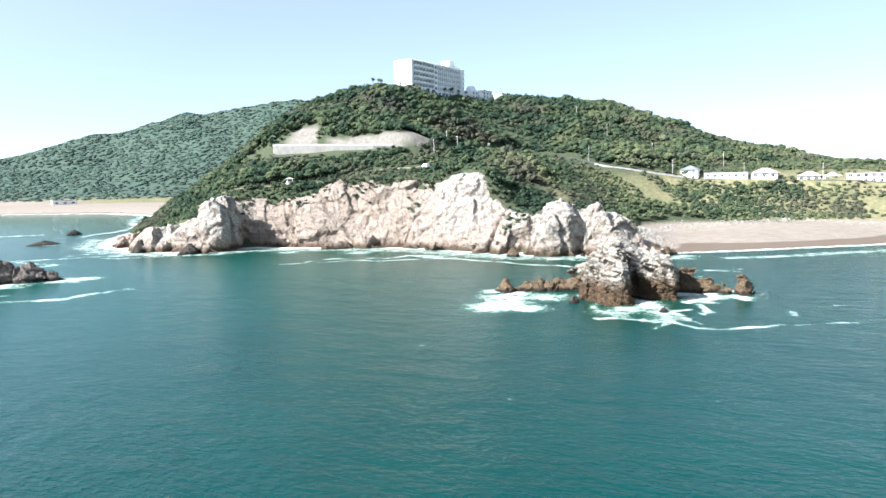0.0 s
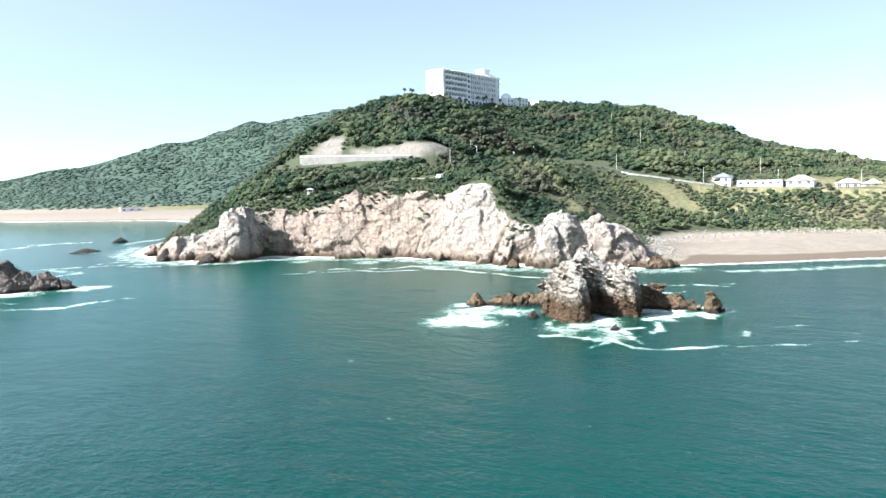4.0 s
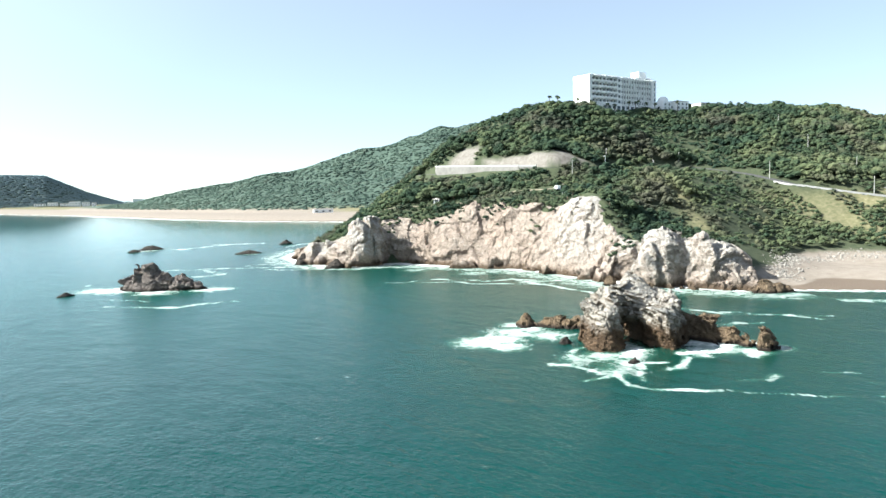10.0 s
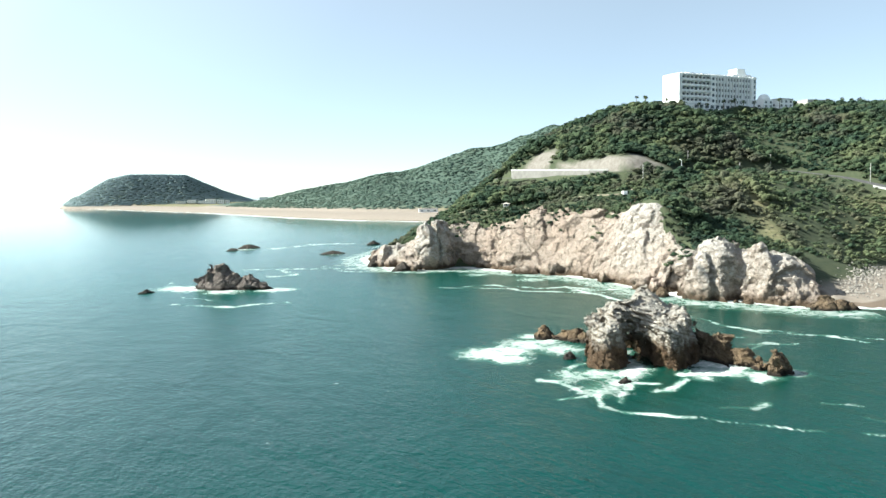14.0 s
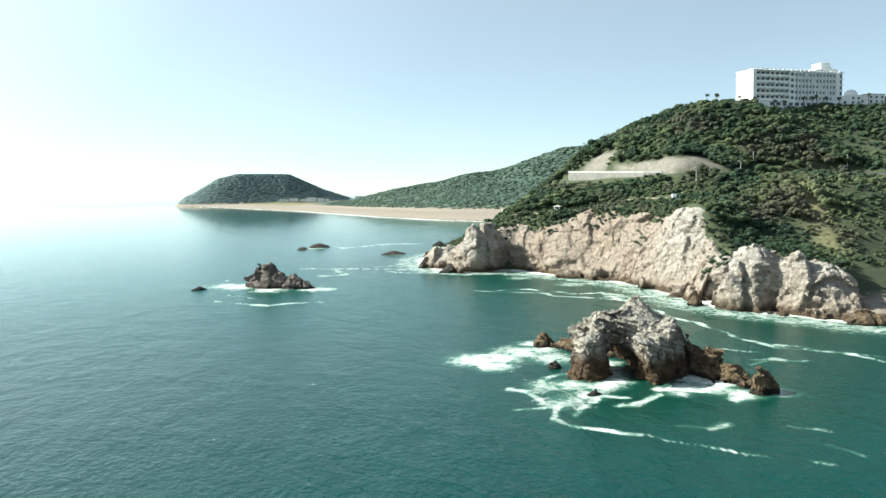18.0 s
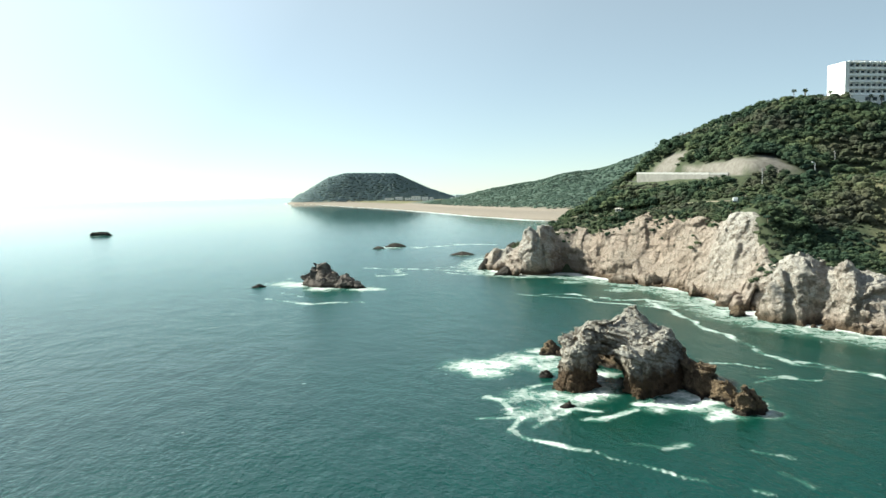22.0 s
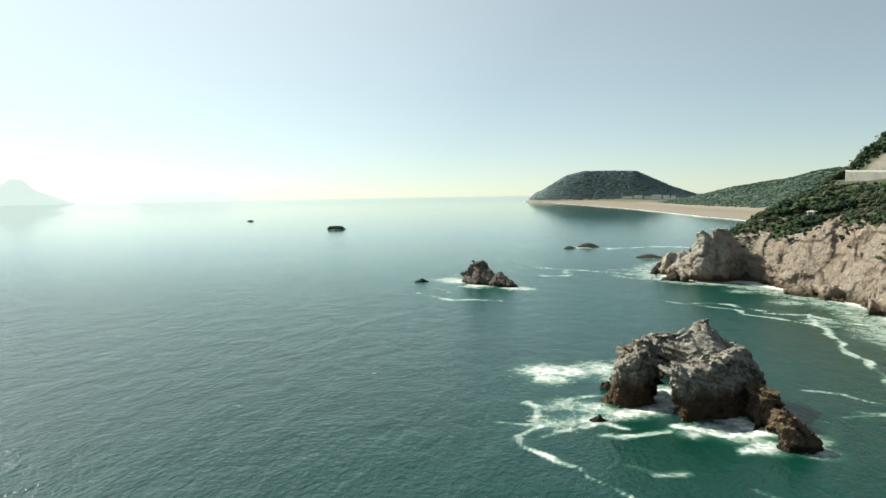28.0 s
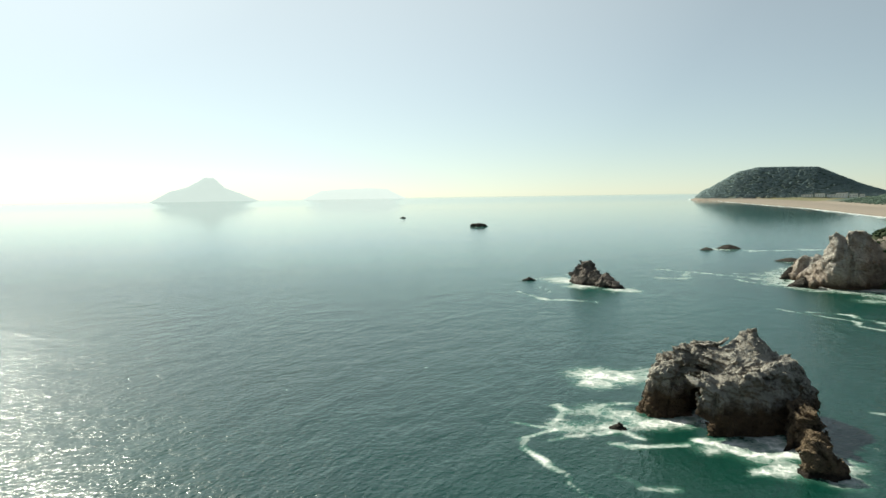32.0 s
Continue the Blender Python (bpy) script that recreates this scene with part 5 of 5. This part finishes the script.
# ---- road, retaining wall, poles ----
def strip(line, half, lift, mat, name, label, category, step=4.0, follow=True, thick=0.35):
    """A ribbon of even width along a line over the ground."""
    pts = []
    for a, b in zip(line, line[1:]):
        n = max(1, int(math.hypot(b[0] - a[0], b[1] - a[1]) / step))
        for i in range(n):
            t = i / n
            pts.append([a[k] + (b[k] - a[k]) * t for k in range(len(a))])
    pts.append(list(line[-1]))
    pts = np.array(pts)
    xy = pts[:, :2]
    for _ in range(3):
        xy[1:-1] = (xy[:-2] + 2 * xy[1:-1] + xy[2:]) / 4
    way = np.gradient(xy, axis=0)
    way /= np.linalg.norm(way, axis=1)[:, None]
    side = np.stack([-way[:, 1], way[:, 0]], 1)
    bm = bmesh.new()
    rows = []
    for p, s in zip(xy, side):
        l, r = p + s * half, p - s * half
        z = height_at(*p)
        rows.append([bm.verts.new((*l, z + lift)), bm.verts.new((*r, z + lift)), bm.verts.new((*r, z + lift - thick)), bm.verts.new((*l, z + lift - thick))])
    for a, b in zip(rows, rows[1:]):
        for i in range(4):
            j = (i + 1) % 4
            bm.faces.new((a[i], a[j], b[j], b[i]))
    me = bpy.data.meshes.new(name)
    bmesh.ops.recalc_face_normals(bm, faces=bm.faces[:])
    bm.to_mesh(me)
    bm.free()
    me.materials.append(mat)
    return tagged(new(name, me), label, category, kind="structure")


strip(ROAD, 3.0, 0.15, MAT_ASPHALT, "road", "narrow grey asphalt coast road round the hill", "road")


def retaining_wall():
    """The tall concrete wall that carries the road round the spur, with a pale parapet."""
    ob = tagged(new("retaining_wall"), "long curved concrete retaining wall with a pale parapet below the road", "wall", kind="structure")
    for a, b in zip(WALL_LINE, WALL_LINE[1:]):
        n = 3
        for k in range(n):
            p = Vector((a[0] + (b[0] - a[0]) * k / n, a[1] + (b[1] - a[1]) * k / n, 0))
            q = Vector((a[0] + (b[0] - a[0]) * (k + 1) / n, a[1] + (b[1] - a[1]) * (k + 1) / n, 0))
            long = (q - p).length
            ang = math.degrees(math.atan2(q.y - p.y, q.x - p.x))
            body = block("wall_panel", (0, -0.35, -6.5), (long - 0.05, 0.35, -0.75), MAT_CONCRETE, ob)
            cap = block("parapet", (0, -0.42, -0.747), (long - 0.05, 0.42, 0.0), MAT_CAP, ob)
            for o in (body, cap):
                o.matrix_local = pose(p.x, p.y, 42.0 + 2.2 * (p.y - 270) / 62, 0, 0, ang)
    return ob


retaining_wall()


def guard_wall():
    """The low pale wall on the sea side of the road above the beach."""
    ob = tagged(new("guard_wall"), "low pale concrete guard wall beside the coast road", "wall", kind="structure")
    line = [(240.2, 205), (240.2, 196), (244.6, 187.6), (252.2, 174.2), (259, 164)]
    for (ax, ay), (bx, by) in zip(line, line[1:]):
        n = max(1, round(math.hypot(bx - ax, by - ay) / 3))
        for i in range(n):
            p = [(ax + (bx - ax) * k / n, ay + (by - ay) * k / n) for k in (i + 0.01, i + 0.99)]
            away, level = road_form(np.array([q[0] for q in p]), np.array([q[1] for q in p]))
            bm = bmesh.new()
            dx, dy = p[1][0] - p[0][0], p[1][1] - p[0][1]
            nx, ny = -dy / math.hypot(dx, dy) * 0.18, dx / math.hypot(dx, dy) * 0.18
            ring = [[bm.verts.new((q[0] + e * nx, q[1] + e * ny, l + z)) for q, l in zip(p, level)] for e, z in ((-1, -0.5), (1, -0.5), (0.8, 0.40), (-0.8, 0.40))]
            for a, b in zip(ring, ring[1:] + ring[:1]):
                bm.faces.new((a[0], a[1], b[1], b[0]))
            bm.faces.new([r[0] for r in ring])
            bm.faces.new([r[1] for r in ring][::-1])
            bmesh.ops.recalc_face_normals(bm, faces=bm.faces)
            part("panel", bm, MAT_CAP, ob)
    return ob


guard_wall()


def utility_pole(x, y, tall, label, arms=1, lamp=False):
    ob = tagged(new("street_lamp" if lamp else "utility_pole"), label, "lamp post" if lamp else "pole", "poles along the coast road")
    bm = bmesh.new()
    tube(bm, (0, 0, -1), (0, 0, tall), 0.17, 0.11)
    part("pole", bm, MAT_METAL if lamp else MAT_POLE, ob)
    for i in range(arms):
        arm = block("crossarm", (-0.9, -0.06, tall - 0.5 - i * 0.7), (0.9, 0.06, tall - 0.38 - i * 0.7), MAT_POLE, ob)
        for k in (-0.75, 0.75):
            bm = bmesh.new()
            tube(bm, (k, 0, tall - 0.38 - i * 0.7), (k, 0, tall - 0.15 - i * 0.7), 0.07, 0.05, 6)
            part("insulator", bm, MAT_CAP, arm, "pale ceramic insulator")
    if lamp:
        bm = bmesh.new()
        tube(bm, (0, 0, tall - 0.1), (-1.4, 0, tall + 0.1), 0.07, 0.06)
        bracket = part("arm", bm, MAT_METAL, ob)
        block("lamp_head", (-2.1, -0.25, tall), (-1.2, 0.25, tall + 0.22), MAT_WHITE, bracket, "white lamp head")
    ob.matrix_world = pose(x, y, height_at(x, y), 0, 0, 20)
    return ob


for _x, _y, _t in ((149.5, 249, 7.0), (201, 270, 6.8), (242, 255, 7.0), (247, 210, 8.5), (262, 170, 8.5), (266, 136, 8.5), (265, 101, 8.5), (283, 185, 8), (300, 215, 8), (320, 240, 8), (300, 150, 8)):
    utility_pole(_x, _y, _t, "concrete utility pole among trees by the road")
utility_pole(173.7, 250, 4.6, "white street lamp at the roadside", 0, True)


def gate():
    ob = tagged(new("gateway"), "small pale wooden gateway at the roadside", "gate")
    for x in (-1.1, 1.1):
        block("post", (x - 0.14, -0.14, -1), (x + 0.14, 0.14, 2.6), MAT_CAP, ob)
    block("beam", (-1.9, -0.16, 2.603), (1.9, 0.16, 2.9), MAT_CAP, ob)
    block("tie_beam", (-0.95, -0.08, 1.9), (0.95, 0.08, 2.1), MAT_CAP, ob)
    ob.matrix_world = pose(218.2, 254.5, height_at(218.2, 254.5), 0, 0, 40)
    return ob


gate()


def parked_van():
    ob = tagged(new("van"), "white van parked on the clifftop lay-by", "van")
    bm = bmesh.new()
    box(bm, (-1.9, -0.8, 0.35), (1.9, 0.8, 1.1))
    top = box(bm, (-1.85, -0.74, 1.1), (1.3, 0.74, 1.85))
    for v in top:
        if v.co.z > 1.5:
            v.co.x *= 0.9
    part("body", bm, MAT_PAINT, ob)
    block("window", (-1.3, -0.79, 1.2), (0.9, -0.74, 1.65), MAT_GLASS, ob)
    for x in (-1.2, 1.2):
        for y in (-0.78, 0.78):
            bm = bmesh.new()
            tube(bm, (x, y - 0.1, 0.33), (x, y + 0.1, 0.33), 0.33, 0.33, 12)
            wheel = part("wheel", bm, MAT_RUBBER, ob, "black rubber tyre")
            bm = bmesh.new()
            tube(bm, (x, y - 0.12, 0.33), (x, y + 0.12, 0.33), 0.18, 0.18, 10)
            part("rim", bm, MAT_METAL, wheel, "grey steel rim")
    ob.matrix_world = pose(135, 245, height_at(135, 245) + 0.05, 0, 0, 60)
    return ob


parked_van()


# ---- palms by the hotel ----
def palm(x, y, tall, seed, lean=0.0):
    rng = random.Random(seed)
    ob = tagged(new("palm_tree"), "tall thin fan palm on the hotel terrace", "palm", "palms round the hotel")
    bm = bmesh.new()
    tube(bm, (0, 0, -1), (lean * 0.4, 0, tall * 0.5), 0.26, 0.2, 7)
    tube(bm, (lean * 0.4, 0, tall * 0.5), (lean, 0, tall), 0.2, 0.15, 7)
    part("trunk", bm, MAT_BARK, ob)
    bm = bmesh.new()
    for i in range(26):
        a, up = rng.uniform(0, 6.28), rng.uniform(-0.7, 1.1)
        d = Vector((math.cos(a) * math.cos(up), math.sin(a) * math.cos(up), math.sin(up)))
        s = Vector((-math.sin(a), math.cos(a), 0)) * 0.28
        c = Vector((lean, 0, tall))
        mid, tip = c + d * 0.9, c + d * 1.5 + Vector((0, 0, -0.5))
        v = [bm.verts.new(p) for p in (c, mid + s, tip, mid - s)]
        bm.faces.new((v[0], v[1], v[2]))
        bm.faces.new((v[0], v[2], v[3]))
    part("crown", bm, MAT_FROND, ob)
    ob.matrix_world = pose(x, y, height_at(x, y), 0, 0, rng.uniform(0, 360))
    return ob


for _i, (_x, _y, _t) in enumerate(((236, 337, 6.5), (240, 334, 6.2), (244, 338, 7.2), (247, 324, 5.0), (251, 318, 5.2), (262, 315, 4.6), (268, 314, 4.4), (281, 313, 5.5), (286, 312, 5.0), (290, 312, 5.6), (296, 311, 5.2), (304, 310, 5.0), (320, 304, 6.0),
                                     (343, 296, 6.0), (350, 293, 5.8), (360, 290, 6.6), (365, 287, 6.2), (369, 284, 6.4))):
    palm(_x, _y, _t, _i, 0.3 * (_i % 3 - 1))


# ---- far shore ----
def far_building(name, x, y, size, height, turn, label, rows=2, z=None, mat=None):
    ob = tagged(new(name), label, "building")
    sx, sy = size
    mat = mat or MAT_WHITE
    block("wall", (-sx / 2, -sy / 2, -6), (sx / 2, sy / 2, height), mat, ob)
    block("roof", (-sx / 2 - 0.5, -sy / 2 - 0.5, height + 0.003), (sx / 2 + 0.5, sy / 2 + 0.5, height + 0.8), MAT_TAN, ob)
    for k in range(rows):
        zz = 1.2 + k * (height - 1) / rows
        for i in range(max(2, int(sx / 7))):
            cx = -sx / 2 + (i + 0.5) * sx / max(2, int(sx / 7))
            block("window", (cx - 1.6, -sy / 2 - 0.15, zz), (cx + 1.6, -sy / 2 + 0.05, zz + 1.5), MAT_GLASS, ob)
    ob.matrix_world = pose(x, y, height_at(x, y) if z is None else z, 0, 0, turn)
    return ob


TOWN = "resort buildings under the far headland"
for _x, _y, _s, _h in ((415, 2690, (34, 16), 8), (452, 2684, (30, 14), 12), (486, 2678, (26, 14), 9), (515, 2672, (34, 16), 16), (548, 2664, (24, 14), 14), (572, 2660, (14, 12), 12)):
    tagged(far_building("resort_building", _x, _y, _s, _h, -10, "white resort building under the far headland"), group=TOWN)
far_building("hotel_block", 470, 1869, (22, 14), 15, -15, "white block standing in the far dunes")
far_building("hotel_block", 452, 1880, (12, 10), 9, -15, "small white block in the far dunes")
far_building("beach_house", 408, 892, (26, 10), 4.5, -25, "low white house behind the far beach", 1)


def haze_glow(name, color):
    """Land far out in sea mist, the mist's paleness painted on as emission."""
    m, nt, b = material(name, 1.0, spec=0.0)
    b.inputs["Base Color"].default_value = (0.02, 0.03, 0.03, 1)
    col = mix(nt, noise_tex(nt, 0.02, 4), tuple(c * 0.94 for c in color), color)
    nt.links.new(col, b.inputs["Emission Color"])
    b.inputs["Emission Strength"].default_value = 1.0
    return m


def island(name, x, y, half, crest, label, mat):
    """A mountainous island far out, with woods down to the sea."""
    n, m = 60, 14
    U, V = np.meshgrid(np.linspace(-1, 1, n), np.linspace(-1, 1, m), indexing="ij")
    prof = np.interp(U, [-1, -0.62, -0.3, 0.0, 0.16, 0.36, 0.62, 1.0], crest)
    zz = prof * (1 - np.abs(V) ** 1.8) + 3 * fbm(U * 9, V * 5, 0 * U, 3, 3) * (1 - np.abs(V))
    a = math.atan2(y, x) - math.pi / 2
    px = x + U * half * math.cos(a) - V * 160 * math.sin(a)
    py = y + U * half * math.sin(a) + V * 160 * math.cos(a)
    idx = np.arange(n * m).reshape(n, m)
    quads = np.stack([idx[:-1, :-1], idx[1:, :-1], idx[1:, 1:], idx[:-1, 1:]], -1).reshape(-1, 4)
    me = raw_mesh(name, np.stack([px, py, zz + 12], -1).reshape(-1, 3), quads, mat)
    return tagged(new(name, me), label, "island")


# the emission colours here stand for the haze in front of each island
island("island", -2740, 3690, 320, (4, 70, 95, 150, 150, 90, 55, 4), "pale hazy island on the horizon", haze_glow("island_in_haze", (0.50, 0.56, 0.565)))
island("island", -1960, 4150, 330, (4, 62, 68, 70, 72, 74, 66, 4), "long low island faint on the horizon", haze_glow("faint_island_in_haze", (0.60, 0.65, 0.655)))


# ---- clifftop: path, steps and single trees ----
MAT_PATH = plain("trodden_earth", (0.36, 0.31, 0.23), 0.95, 1.2, 0.25)
strip(TRAIL, 0.9, 0.10, MAT_PATH, "path", "pale trodden earth path along the clifftop", "path", 3.0, True, 0.5)


def clifftop_steps():
    ob = tagged(new("steps"), "short flight of pale concrete steps down to the crest", "steps")
    n = 14
    first = None
    for i in range(n):
        if first is None:
            first = block("step", (-0.6, 0, -0.5), (0.6, 0.36, 0.0), MAT_CAP, ob)
        else:
            again(first, "step", (0, -0.34 * i, -0.18 * i))
    for x in (-0.62, 0.62):
        bm = bmesh.new()
        tube(bm, (x, 0.2, 0.9), (x, -0.34 * n + 0.2, 0.9 - 0.18 * n), 0.04, 0.04, 6)
        part("handrail", bm, MAT_METAL, ob)
        for k in (0, 6, 13):
            bm = bmesh.new()
            tube(bm, (x, 0.2 - 0.34 * k, -0.4 - 0.18 * k), (x, 0.2 - 0.34 * k, 0.9 - 0.18 * k), 0.035, 0.035, 6)
            part("post", bm, MAT_METAL, ob)
    ob.matrix_world = pose(131.5, 239, height_at(131.5, 239) + 0.25, 0, 0, -35)
    return ob


clifftop_steps()

TRUNKS = []
for _i in range(4):
    _r = random.Random(40 + _i)
    _bm = bmesh.new()
    _sway = (_r.uniform(-0.2, 0.2), _r.uniform(-0.2, 0.2))
    tube(_bm, (0, 0, -0.5), (_sway[0], _sway[1], 0.55), 0.10, 0.07, 7)
    for _k in range(5):
        _a = _r.uniform(0, 6.28)
        tube(_bm, (_sway[0] * 0.8, _sway[1] * 0.8, 0.35 + 0.04 * _k), (_sway[0] + 0.5 * math.cos(_a), _sway[1] + 0.5 * math.sin(_a), 0.75 + 0.08 * _k), 0.045, 0.02, 5)
    _me = bpy.data.meshes.new("trunk")
    _bm.to_mesh(_me)
    _bm.free()
    _me.materials.append(MAT_BARK)
    TRUNKS.append(_me)
CROWN_MESHES = []
for _i, (_v, _f) in enumerate(CROWNS):
    for _h in (0.15, 0.4, 0.7):
        _me = raw_mesh("crown", _v + np.array([0, 0, 0.75]), _f, MAT_LEAF, False)
        attribute(_me, "hue", np.full(len(_v), _h))
        CROWN_MESHES.append(_me)


def clifftop_trees():
    rng = random.Random(77)
    for i in _single:
        ob = tagged(new("tree"), "wind-bent evergreen tree on the clifftop", "tree", "trees along the clifftop")
        ob.matrix_world = pose(tx[i], ty[i], tz[i], 0, 0, rng.uniform(0, 360)) @ Matrix.Diagonal((tr[i], tr[i], th[i], 1))
        for nm, me in (("trunk", rng.choice(TRUNKS)), ("crown", rng.choice(CROWN_MESHES))):
            o = new(nm, me)
            o.parent = ob


clifftop_trees()


# ---- shingle at the back of the beach ----
MAT_SHINGLE = plain("beach_pebbles", (0.30, 0.275, 0.24), 0.9, 0.5, 0.35)


def shingle():
    rng = np.random.default_rng(55)
    line = np.array([(128, 150), (150, 158), (172, 166), (196, 158), (210, 138), (220, 112), (226, 84), (230, 50)], dtype=float)
    forms = [ball(300 + i, 3, 5) for i in range(5)]
    V, F, n = [], [], 0
    i = rng.integers(len(line) - 1, size=2200)
    P = line[i] + (line[i + 1] - line[i]) * rng.uniform(size=(2200, 1)) + rng.normal(size=(2200, 2)) * 2.6
    G, _, _ = land(P[:, 0], P[:, 1])
    for p, g in zip(P, G):
        r = rng.uniform(0.12, 0.42) * (1.7 if rng.uniform() < 0.06 else 1)
        v, f = forms[rng.integers(5)]
        V.append(v * np.array([r, r * 0.9, r * 0.6]) + np.array([p[0], p[1], g + r * 0.2]))
        F.append(f + n)
        n += len(v)
    me = raw_mesh("shingle", np.concatenate(V), np.concatenate(F), MAT_SHINGLE, False)
    return tagged(new("shingle", me), "scattered grey stones at the back of the beach", "stones", kind="stuff")


shingle()
